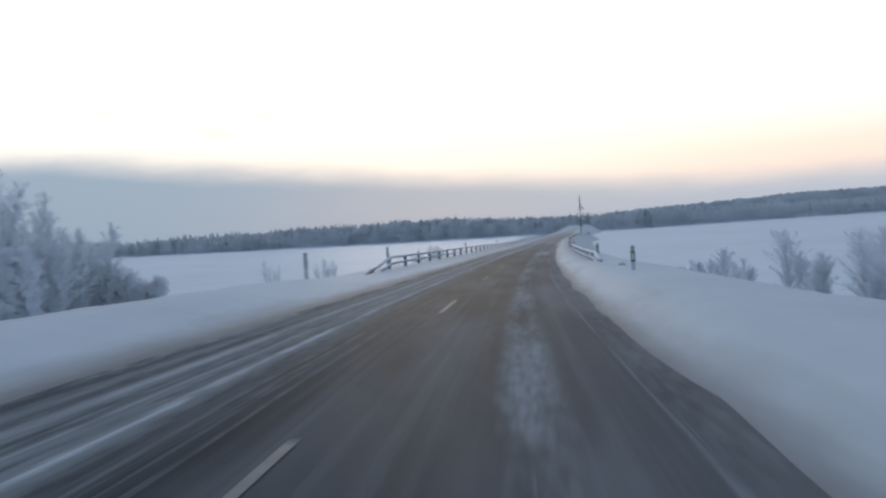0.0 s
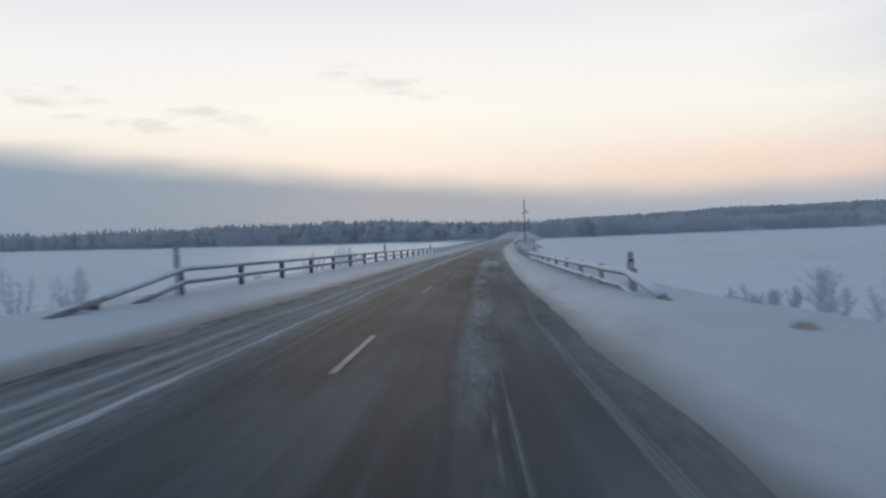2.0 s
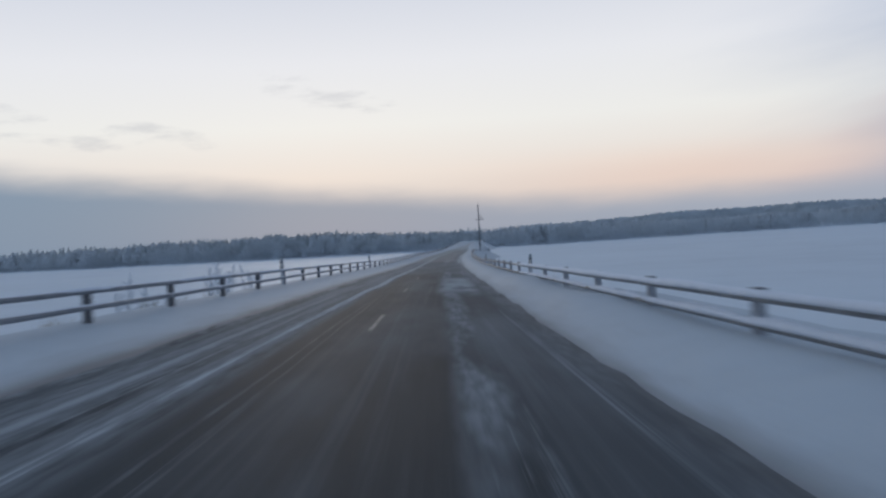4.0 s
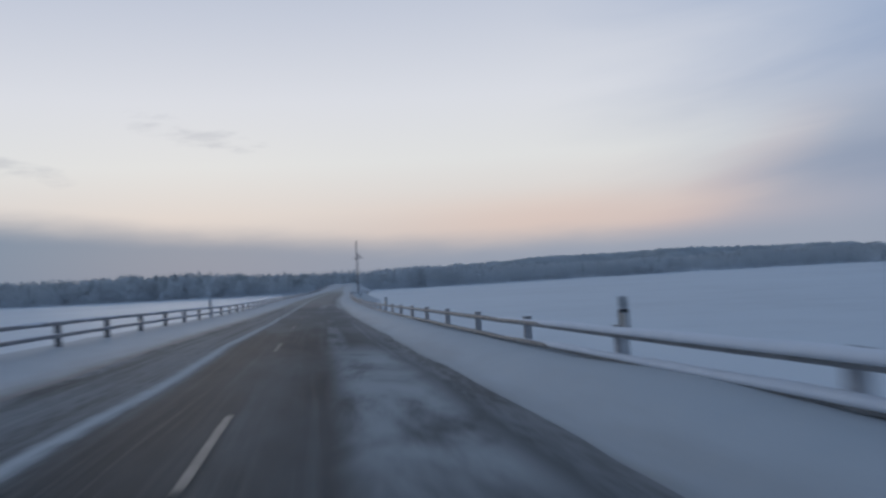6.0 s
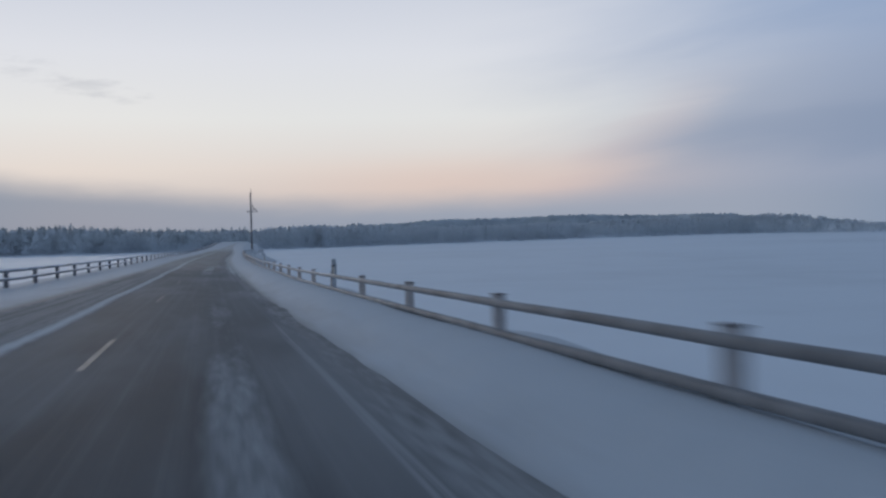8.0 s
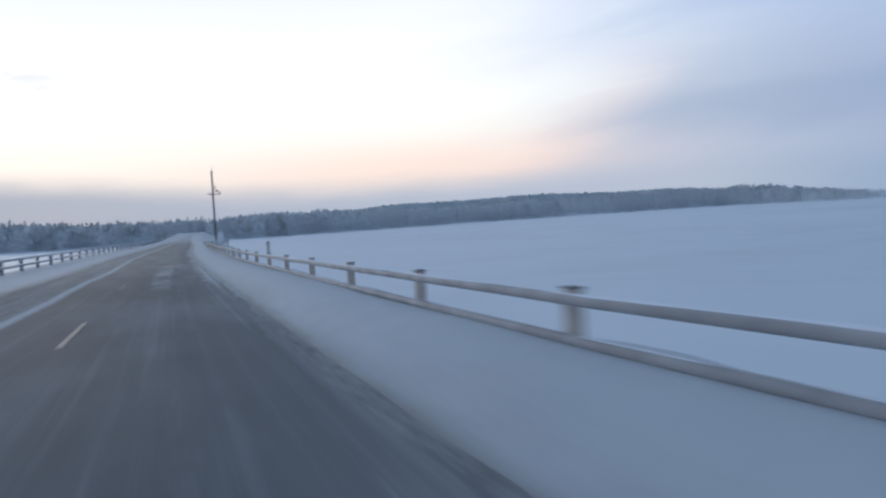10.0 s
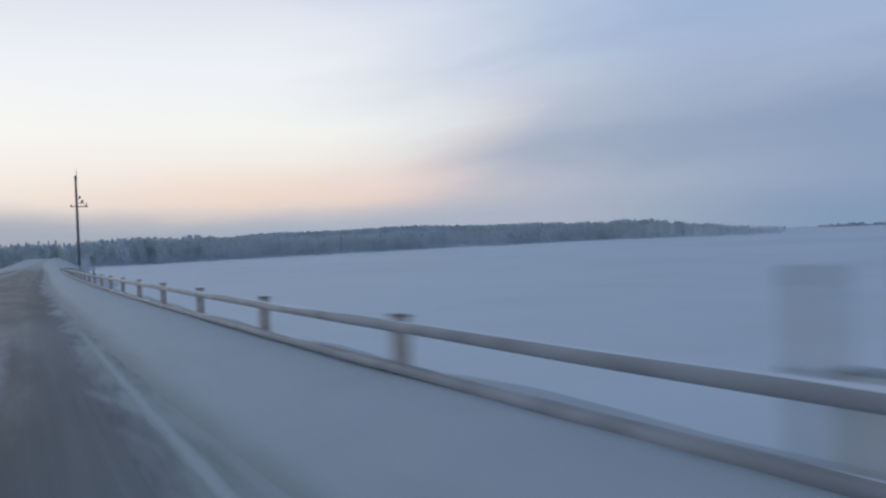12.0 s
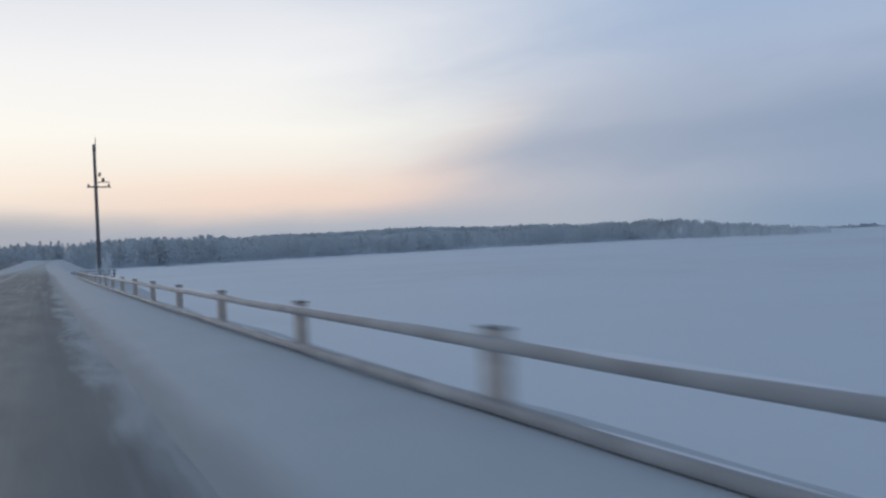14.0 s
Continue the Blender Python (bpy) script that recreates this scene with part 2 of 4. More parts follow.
    ridge6 = n.math("MULTIPLY", n.step(n.math("ADD", n.math("ABSOLUTE", n.math("ADD", uw, 3.27)), n.math("MULTIPLY", n.math("SUBTRACT", crumb, 0.5), 0.2)), 0.13, 0.0), n.math("MULTIPLY", n.step(n.math("ADD", n.math("MULTIPLY", long1, 0.5), n.math("MULTIPLY", blot, 0.5)), 0.34, 0.54), n.math("SUBTRACT", 0.46, n.math("MULTIPLY", solid, 0.36))))
    ridge3 = n.math("MULTIPLY", band(-2.3, 0.25, 0.3), n.math("MULTIPLY", streaks, n.math("SUBTRACT", 0.45, n.math("MULTIPLY", solid, 0.25))))
    lane = n.math("MULTIPLY", band(-3.4, 0.6, 0.5), n.math("MULTIPLY", n.step(n.math("ADD", n.math("MULTIPLY", long1, 0.6), n.math("MULTIPLY", crumb, 0.4)), 0.3, 0.6), 0.32))
    ridge4 = n.math("MULTIPLY", n.step(u, -3.95, -4.45), n.math("MULTIPLY", n.step(n.math("ADD", n.math("MULTIPLY", crumb, 0.5), n.math("MULTIPLY", blot, 0.5)), 0.36, 0.62), 0.42))
    slush = n.math("MULTIPLY", n.step(u, 0.98, 1.35), n.math("MULTIPLY", n.step(n.math("ADD", n.math("MULTIPLY", crumb, 0.5), n.math("MULTIPLY", blot, 0.5)), 0.36, 0.62), n.math("ADD", n.math("ADD", 0.16, n.math("MULTIPLY", n.step(s, 60.0, 95.0), 0.16)), n.math("MULTIPLY", n.step(s, 140.0, 170.0), 0.3))))
    edge_u = n.math("SUBTRACT", 1.12, n.math("MULTIPLY", n.step(s, 90.0, 120.0), 0.12))
    edge = n.math("MULTIPLY", n.step(n.math("ABSOLUTE", n.math("SUBTRACT", uw, edge_u)), 0.11, 0.015), n.math("MULTIPLY", n.step(n.math("ADD", n.math("MULTIPLY", long2, 0.5), n.math("MULTIPLY", ghost, 0.5)), 0.4, 0.62), n.math("SUBTRACT", 0.34, n.math("MULTIPLY", n.step(s, 145.0, 172.0), 0.28))))
    wheel = n.math("MULTIPLY", band(0.12, 0.1, 0.3), n.math("MULTIPLY", n.step(n.noise(n.vec(n.math("MULTIPLY", u, 1.2), n.math("MULTIPLY", s, 0.16), 44.0), 1.0, 4, 0.55), 0.3, 0.6), n.math("ADD", 0.2, n.math("MULTIPLY", n.step(crumb, 0.3, 0.7), 0.26))))
    lines = n.math("MULTIPLY", band(0.14, 0.14, 0.2), n.math("MULTIPLY", n.math("MULTIPLY", n.step(n.noise(n.vec(n.math("MULTIPLY", u, 15.0), n.math("MULTIPLY", s, 0.09), 5.0), 1.0, 4, 0.65), 0.46, 0.66), n.step(crumb, 0.3, 0.65)), 0.3))
    track = n.math("MULTIPLY", n.math("MAXIMUM", wheel, lines), n.math("SUBTRACT", 1.0, n.math("MULTIPLY", n.step(s, 100.0, 128.0), 0.55)))
    soft = n.noise(n.vec(n.math("MULTIPLY", u, 0.9), n.math("MULTIPLY", s, 0.25), 77.0), 1.0, 5, 0.6, 0.6)
    drift = n.math("MULTIPLY", n.math("MULTIPLY", n.step(soft, 0.24, 0.6), band(0.42, 0.35, 0.6)), n.math("MULTIPLY", n.math("MULTIPLY", n.step(s, 71.0, 77.0), n.step(s, 95.0, 86.0)), 0.6))
    drift2 = 0.0
    for s0, u0, k0 in ((151.8, -0.12, 0.42), (148.4, -0.2, 0.34), (166.0, -0.5, 0.4), (171.5, 0.2, 0.35), (181.0, -0.3, 0.3)):
        du, ds = n.math("DIVIDE", n.math("SUBTRACT", u, u0), 0.34), n.math("DIVIDE", n.math("SUBTRACT", s, s0), 1.6)
        far = n.math("ADD", n.math("ADD", n.math("MULTIPLY", du, du), n.math("MULTIPLY", ds, ds)), n.math("MULTIPLY", n.math("SUBTRACT", soft, 0.46), 7.0))
        drift2 = n.math("MAXIMUM", drift2, n.math("MULTIPLY", n.step(far, 1.6, -0.6), k0 * 0.8))
    drift3 = n.math("MULTIPLY", n.math("MULTIPLY", n.step(soft, 0.3, 0.62), band(-0.3, 0.18, 0.3)), n.math("MULTIPLY", n.math("MULTIPLY", n.step(s, 145.0, 153.0), n.step(s, 178.0, 166.0)), 0.5))
    # crusted snow between the wheel track and the bank, with a brighter ploughed lip
    torn = n.math("ADD", u, n.math("ADD", n.math("MULTIPLY", n.math("SUBTRACT", crumb, 0.5), 0.35), n.math("MULTIPLY", n.math("SUBTRACT", soft, 0.5), 0.9)))
    crust = n.math("MULTIPLY", n.step(torn, n.math("SUBTRACT", 0.9, n.math("MULTIPLY", n.step(s, 150.0, 162.0), 0.2)), 1.2), n.math("MULTIPLY", n.step(s, 138.0, 158.0), n.math("ADD", 0.3, n.math("MULTIPLY", n.step(soft, 0.35, 0.6), 0.3))))
    verge = n.math("MULTIPLY", n.step(torn, 1.25, 1.5), n.math("MULTIPLY", n.step(s, 125.0, 150.0), 0.6))
    bent = n.math("ADD", n.math("ABSOLUTE", n.math("SUBTRACT", u, 1.26)), n.math("MULTIPLY", n.math("SUBTRACT", crumb, 0.5), 0.22))
    lip = n.math("MULTIPLY", n.step(bent, 0.17, 0.0), n.math("ADD", n.math("MULTIPLY", n.step(s, 112.0, 128.0), 0.22), n.math("MULTIPLY", n.math("MULTIPLY", n.step(s, 142.0, 156.0), n.math("SUBTRACT", 1.0, n.math("MULTIPLY", n.step(s, 164.0, 176.0), 0.6))), 0.52)))
    far = n.math("MULTIPLY", n.step(s, 165.0, 240.0), n.math("MULTIPLY", n.step(long1, 0.4, 0.65), 0.3))
    far = n.math("MAXIMUM", far, n.math("MULTIPLY", n.step(s, 240.0, 400.0), n.math("ADD", 0.25, n.math("MULTIPLY", n.step(long2, 0.3, 0.55), 0.4))))
    snow = powder
    for extra in (ridge, ridge5, ridge6, ridge2, ridge3, ridge4, lane, slush, edge, track, drift, drift2, drift3, crust, verge, lip, far):
        snow = n.math("MAXIMUM", snow, extra)
    rim = n.math("MULTIPLY", n.step(n.math("SUBTRACT", n.math("ABSOLUTE", n.math("ADD", n.math("ADD", u, 1.56), n.math("MULTIPLY", n.math("SUBTRACT", long1, 0.5), 0.5))), 2.87), -0.15, 0.35), 0.7)
    # lighter, bluer grey base on the causeway, in uneven patches
    base = n.mix(n.math("MULTIPLY", n.step(s, 56.0, 116.0), n.math("ADD", 0.4, n.math("MULTIPLY", n.step(blot, 0.3, 0.7), 0.3))), base, (0.115, 0.125, 0.135, 1))
    # brown thawed grit on the far stretch
    base = n.mix(n.math("MULTIPLY", n.step(s, 146.0, 176.0), n.math("ADD", 0.5, n.math("MULTIPLY", n.step(blot, 0.35, 0.65), 0.4))), base, (0.31, 0.285, 0.25, 1))
    # grit and dust towards the right edge
    base = n.mix(n.math("MULTIPLY", n.step(u, 0.1, 0.7), n.math("ADD", 0.5, n.math("MULTIPLY", n.step(ghost, 0.35, 0.65), 0.3))), base, (0.15, 0.155, 0.16, 1))
    col = n.mix(rim, base, (0.15, 0.145, 0.14, 1))
    col = n.mix(n.math("MINIMUM", snow, 0.9), col, (0.66, 0.685, 0.69, 1))
    n.put(p.inputs["Base Color"], col)
    n.put(p.inputs["Roughness"], n.ramp(n.math("ADD", snow, n.math("MULTIPLY", grain, 0.25)), [(0.1, (0.72, 0.72, 0.72)), (0.6, (0.85, 0.85, 0.85))]))
    p.inputs["Specular IOR Level"].default_value = 0.02
    n.put(p.inputs["Normal"], n.bump(n.math("ADD", grain, n.math("MULTIPLY", snow, 2.0)), 0.35, 0.012))
    return m


SNOW_LAKE = snow_material("lake_snow", 0.012, (0.70, 0.745, 0.775), False, (0.66, 0.38))
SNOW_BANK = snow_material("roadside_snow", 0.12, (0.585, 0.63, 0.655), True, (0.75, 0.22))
SNOW_CAP = plain("settled_snow", (0.72, 0.75, 0.8), (0.85, 0.87, 0.9), 0.75, 5.0, bump=0.4, spec=0.25)
ASPHALT = road_material()
PAINT = plain("worn_road_paint", (0.1, 0.102, 0.1), (0.24, 0.24, 0.235), 0.7, 2.0, bump=0.2, dist=0.004)
RAIL = plain("dark_rail_steel", (0.13, 0.14, 0.155), (0.30, 0.31, 0.33), 0.6, 2.5, 0.15, 0.35)


def rail_material():
    """Steel pipe, bare and dark on the approach, furred with rime farther out over the water."""
    m, n, p = material("rimed_rail_steel")
    pos = n.add("ShaderNodeNewGeometry").outputs["Position"]
    grain, patch = n.noise(pos, 3.0, 4), n.noise(pos, 0.25, 3)
    bare = n.ramp(grain, [(0.3, (0.14, 0.145, 0.15)), (0.7, (0.29, 0.29, 0.29))])
    rime = n.ramp(grain, [(0.3, (0.252, 0.252, 0.257)), (0.7, (0.465, 0.465, 0.472))])
    along = n.step(n.math("ADD", n.split(pos)[1], n.math("MULTIPLY", n.math("SUBTRACT", patch, 0.5), 30.0)), 102.0, 128.0)
    n.put(p.inputs["Base Color"], n.mix(along, bare, rime))
    p.inputs["Roughness"].default_value = 0.7
    n.put(p.inputs["Normal"], n.bump(n.math("ADD", grain, n.noise(pos, 22.0, 3)), 0.6, 0.012))
    return m


RAIL_RIME = rail_material()
POST = plain("weathered_post_steel", (0.085, 0.09, 0.1), (0.21, 0.2, 0.2), 0.65, 6.0, 0.1, 0.4)


def post_material():
    """Post steel, grey with rime on the approach; farther out headlamp warmth is painted in."""
    m, n, p = material("rimed_headlit_post")
    pos = n.add("ShaderNodeNewGeometry").outputs["Position"]
    grain = n.math("ADD", n.math("MULTIPLY", n.noise(pos, 7.0, 4), 0.6), n.math("MULTIPLY", n.noise(pos, 40.0, 3), 0.4))
    grey = n.ramp(grain, [(0.3, (0.3, 0.31, 0.33)), (0.7, (0.5, 0.5, 0.51))])
    # warm headlamp light on the posts, put into the base colour
    headlit = n.ramp(grain, [(0.3, (0.44, 0.37, 0.315)), (0.7, (0.69, 0.6, 0.53))])
    n.put(p.inputs["Base Color"], n.mix(n.step(n.split(pos)[1], 84.0, 130.0), grey, headlit))
    p.inputs["Roughness"].default_value = 0.7
    n.put(p.inputs["Normal"], n.bump(grain, 0.5, 0.01))
    return m


POST_WARM = post_material()
CAP = plain("dark_post_cap", (0.05, 0.055, 0.065), (0.12, 0.12, 0.13), 0.6, 9.0)
WHITE_PLASTIC = plain("rimed_white_plastic", (0.42, 0.44, 0.46), (0.66, 0.67, 0.68), 0.55, 8.0)
FROSTED_CAP = plain("frosted_cap", (0.3, 0.32, 0.33), (0.5, 0.52, 0.53), 0.7, 14.0, bump=0.5)
BLACK_PLASTIC = plain("black_plastic", (0.02, 0.02, 0.022), (0.05, 0.05, 0.055), 0.5, 8.0)
AMBER = plain("amber_reflector", (0.62, 0.5, 0.37), (0.84, 0.74, 0.6), 0.25, 12.0)
POLE_WOOD = plain("old_pole_wood", (0.11, 0.1, 0.1), (0.26, 0.24, 0.235), 0.8, 2.0, bump=0.5, stretch=(6, 6, 0.6))
CONCRETE = plain("rimed_concrete", (0.36, 0.38, 0.4), (0.62, 0.64, 0.66), 0.8, 3.0)
STEEL_ARM = plain("grey_arm_steel", (0.13, 0.13, 0.14), (0.26, 0.26, 0.27), 0.55, 6.0, 0.4)
PORCELAIN = plain("brown_porcelain", (0.06, 0.04, 0.035), (0.14, 0.1, 0.085), 0.3, 9.0)
RIME = plain("rime_frosted_twigs", (0.77, 0.8, 0.83), (0.91, 0.925, 0.94), 0.8, 1.3, bump=0.4)
RIME_BARK = plain("rimed_bark", (0.3, 0.31, 0.32), (0.62, 0.64, 0.66), 0.8, 3.0, bump=0.5)
GRASS = plain("frosted_dry_grass", (0.34, 0.31, 0.25), (0.6, 0.55, 0.44), 0.85, 6.0)
ROCK = plain("tan_stone", (0.36, 0.3, 0.23), (0.58, 0.5, 0.4), 0.8, 5.0)


def forest_material(name, low, high, spread, coarse=0.02, close=0.8):
    """Foliage whose tone differs from tree to tree."""
    m, n, p = material(name)
    g = n.add("ShaderNodeNewGeometry")
    tone = n.math("ADD", n.math("MULTIPLY", g.outputs["Random Per Island"], spread), n.math("MULTIPLY", n.noise(g.outputs["Position"], coarse, 3), 1.0 - spread))
    fine = n.noise(g.outputs["Position"], close, 3)
    tone_col = n.ramp(n.math("ADD", n.math("MULTIPLY", tone, 0.7), n.math("MULTIPLY", fine, 0.3)), [(0.25, low), (0.75, high)])
    n.put(p.inputs["Base Color"], tone_col)
    p.inputs["Roughness"].default_value, p.inputs["Specular IOR Level"].default_value = 0.85, 0.2
    thin, both, out = n.add("ShaderNodeBsdfTranslucent"), n.add("ShaderNodeMixShader"), n.add("ShaderNodeOutputMaterial")
    n.put(thin.inputs["Color"], tone_col)
    both.inputs[0].default_value = 0.4
    n.put(both.inputs[1], p.outputs[0])
    n.put(both.inputs[2], thin.outputs[0])
    for o in [x for x in n.t.nodes if x.type == "OUTPUT_MATERIAL" and x != out]:
        n.t.nodes.remove(o)
    n.put(out.inputs[0], both.outputs[0])
    return m


# frost tones, lightened further so that the colour also holds the distance haze
SPRUCE = forest_material("frosted_spruce", (0.44, 0.475, 0.48), (0.72, 0.755, 0.76), 0.5)
BIRCH = forest_material("frosted_birch", (0.74, 0.77, 0.785), (0.9, 0.92, 0.93), 0.5)
DISTANT = forest_material("distant_frosted_wood", (0.4, 0.44, 0.455), (0.78, 0.81, 0.82), 0.0, 0.012, 0.09)
WILLOW = forest_material("rimed_willow", (0.68, 0.72, 0.75), (0.88, 0.9, 0.92), 0.5)


# ---- the road's line: curvature, heading and height along its length ----
SIZE = 1.23
NODE = [-20, 5, 25, 45, 65, 85, 105, 130, 160, 182, 200, 225, 255, 290, 330, 380, 423, 440, 600]
BEND = [0.001232, 0.001341, 0.001055, 0.000433, 0.000405, 0.000378, 0.000196, 0.000306, 0.000484, 0.000412, 0.0, -0.0001, -0.00008, 0.00012, 0.00034, 0.00033, 0.0012, 0.007, 0.004]
RISE = [1.268, 0.758, 0.326, 0.0, -0.284, -0.575, -0.881, -1.092, -1.202, -1.282, -1.38, -1.44, -1.44, -1.4, -1.08, -0.35, 0.2, 0.3, 0.2]
RUN = np.arange(-160, 600, 1.0)
HEAD = np.cumsum(np.interp(RUN, NODE, BEND))
HEAD -= np.interp(70, RUN, HEAD)
LINE_X, LINE_Y = np.cumsum(np.sin(HEAD)), np.cumsum(np.cos(HEAD))
LINE_X, LINE_Y = (LINE_X - np.interp(0, RUN, LINE_X)) * SIZE, (LINE_Y - np.interp(0, RUN, LINE_Y)) * SIZE
RUN = RUN * SIZE
NODE = np.array(NODE) * SIZE
RISE = np.array(RISE) * SIZE
FALL = 0.03
LAKE = -3.7


def plane(s, u):
    """Height of the road's plane, which falls to the right."""
    return np.interp(s, NODE, RISE) - FALL * (u + 1.45)


def spot(s, u, up=0.0):
    """The place s metres along the road, u metres right of its line, up metres over its plane."""
    h = np.interp(s, RUN, HEAD)
    return Vector((float(np.interp(s, RUN, LINE_X) + u * np.cos(h)), float(np.interp(s, RUN, LINE_Y) - u * np.sin(h)), float(plane(s, u) + up)))


def heading(s):
    return -float(np.interp(s, RUN, HEAD))


def ripple(x, y, scale, seed=0.0):
    return noise.noise(Vector((x * scale, y * scale, seed)))


# ---- building ----
def link(name, verts, faces, mat, parent=None, label="", smooth=False, uvs=None):
    me = bpy.data.meshes.new(name)
    me.from_pydata([tuple(v) for v in verts], [], faces)
    if uvs is not None:
        layer = me.uv_layers.new(name="UVMap")
        idx = np.empty(len(me.loops), dtype=np.int32)
        me.loops.foreach_get("vertex_index", idx)
        layer.data.foreach_set("uv", np.asarray(uvs, dtype=np.float32)[idx].ravel())
    if smooth:
        me.polygons.foreach_set("use_smooth", [True] * len(me.polygons))
    me.materials.append(mat)
    me.update()
    ob = new(name, me)
    if parent is not None:
        ob.parent = parent
    if label:
        tagged(ob, label)
    return ob


def part(name, bm, mat, parent, label="", smooth=False):
    """One bmesh as one mesh object under a thing or a part."""
    me = bpy.data.meshes.new(name)
    bm.to_mesh(me)
    bm.free()
    if smooth:
        me.polygons.foreach_set("use_smooth", [True] * len(me.polygons))
    me.materials.append(mat)
    ob = new(name, me)
    ob.parent = parent
    if label:
        tagged(ob, label)
    return ob


def thing(name, label, category, at=None, group="", kind=""):
    ob = new(name)
    if at is not None:
        ob.matrix_basis = at
    return tagged(ob, label, category, group, kind)


def bm_box(sx, sy, sz, at=(0, 0, 0), bevel=0.0, bm=None):
    bm = bm or bmesh.new()
    made = bmesh.ops.create_cube(bm, size=1.0, matrix=Matrix.Translation(at) @ Matrix.Diagonal((sx, sy, sz, 1)))
    if bevel:
        edges = list({e for v in made["verts"] for e in v.link_edges})
        bmesh.ops.bevel(bm, geom=edges, offset=bevel, segments=2, affect="EDGES", profile=0.6)
    return bm


def bm_turned(profile, sides=12, bm=None, m=Matrix()):
    """A body of revolution about z from (radius, z) pairs, closed at both ends."""
    bm = bm or bmesh.new()
    rings = [[bm.verts.new(m @ Vector((r * math.cos(a), r * math.sin(a), z))) for a in (2 * math.pi * k / sides for k in range(sides))] for r, z in profile]
    for a, b in zip(rings, rings[1:]):
        for k in range(sides):
            bm.faces.new((a[k], a[(k + 1) % sides], b[(k + 1) % sides], b[k]))
    bm.faces.new(rings[0][::-1])
    bm.faces.new(rings[-1])
    return bm


def sweep(points, section, closed_ends=True):
    """Verts and faces of a section (offset right, offset up) drawn along points (place, heading)."""
    verts, faces, k = [], [], len(section)
    for place, h, *more in points:
        grow, lift = more if more else (1.0, 0.0)
        c, s = math.cos(h), math.sin(h)
        for dx, dz in section:
            verts.append((place[0] + c * dx * grow, place[1] + s * dx * grow, place[2] + dz * grow + lift))
    for i in range(len(points) - 1):
        for j in range(k):
            a, b = i * k + j, i * k + (j + 1) % k
            faces.append((a, b, b + k, a + k))
    if closed_ends:
        faces += [tuple(range(k))[::-1], tuple(range((len(points) - 1) * k, len(points) * k))]
    return verts, faces


# ---- ground: one sheet of frozen lake and far shore ----
CENTRE = (0.0, 180.0)
SHORE_AZ = [-180, -75, -62, -48, -36, -30, -22, -12, 0, 8, 16, 24, 32, 36, 39, 42, 45, 48, 50.3, 51.3, 180]
SHORE_R = [4000, 4000, 1000, 760, 600, 470, 400, 345, 325, 340, 395, 470, 565, 630, 640, 590, 525, 490, 478, 4000, 4000]


def shore(a):
    """Distance of the shoreline from the middle of the water, towards the bearing a in degrees."""
    return np.interp(a, SHORE_AZ, SHORE_R) + 5 * math.sin(a * 0.9) + 3 * math.sin(a * 2.3 + 1) + 1.5 * math.sin(a * 5.1)


def land(x, y):
    dx, dy = x - CENTRE[0], y - CENTRE[1]
    r, a = math.hypot(dx, dy), math.degrees(math.atan2(dx, dy))
    d = r - shore(a)
    hill = 4.0 * math.exp(-((a - 36) / 6.0) ** 2) + 3.0 * math.exp(-((a + 18) / 12.0) ** 2)
    if a > 51.2 or a < -70:
        return LAKE + 0.05 * ripple(x, y, 0.03)
    k = min(max(d / 90.0, 0.0), 1.0)
    return LAKE + 0.06 * ripple(x, y, 0.03) + (0.6 * min(max(d / 6.0, 0.0), 1.0) + (1.6 + hill) * k * k * (3 - 2 * k))


def build_ground():
    radii = [0, 15, 35, 60, 90, 130, 180, 230, 280] + list(np.arange(300, 760, 9.0)) + [780, 830, 900, 1000, 1150, 1400, 1700, 2100, 2600, 3300, 4700]
    turns = 360
    verts, faces = [(CENTRE[0], CENTRE[1], LAKE)], []
    for r in radii[1:]:
        for k in range(turns):
            a = 2 * math.pi * k / turns
            x, y = CENTRE[0] + r * math.sin(a), CENTRE[1] + r * math.cos(a)
            verts.append((x, y, land(x, y)))
    for k in range(turns):
        faces.append((0, 1 + (k + 1) % turns, 1 + k))
    for i in range(len(radii) - 2):
        o = 1 + i * turns
        for k in range(turns):
            n = (k + 1) % turns
            faces.append((o + k, o + n, o + turns + n, o + turns + k))
    return tagged(link("ground", verts, faces, SNOW_LAKE, smooth=True), "snow-covered frozen lake and low far shore", "ground", kind="structure")


build_ground()


def build_far_ridge(label, bearings, reach, height, rough):
    """Low wooded land far off: height(bearing) over the lake, with the ragged top of distant trees."""
    verts, faces = [], []
    for i, a in enumerate(np.arange(*bearings, 0.06)):
        r = reach + 0.05 * reach * math.sin(a * 0.7)
        h = height(a) + rough * (ripple(a, 3, 1.7) + 0.5 * ripple(a, 9, 6.0) + 0.9 * noise.cell(Vector((a * 9.7, 2.5, 0.5))))
        sn, cs = math.sin(radians(a)), math.cos(radians(a))
        for k, z in ((1.0, -0.5), (1.0, max(h * 0.62, 0.0)), (1.03, max(h, 0.0)), (1.1, max(h * 0.9, 0.0)), (1.14, -0.5)):
            verts.append((CENTRE[0] + r * k * sn, CENTRE[1] + r * k * cs, LAKE + z))
        if i:
            b = 5 * i
            faces += [(b - 5 + j, b + j, b + j + 1, b - 4 + j) for j in range(4)]
    return tagged(link("far_ridge", verts, faces, DISTANT, smooth=True), label, "ridge", kind="stuff")


build_far_ridge("low wooded ridge far across the frozen lake", (49.5, 78.0), 2300, lambda a: (9 + 7 * ripple(a, 0, 0.35)) * min(1.0, (a - 49.4) / 3.0), 4.0)
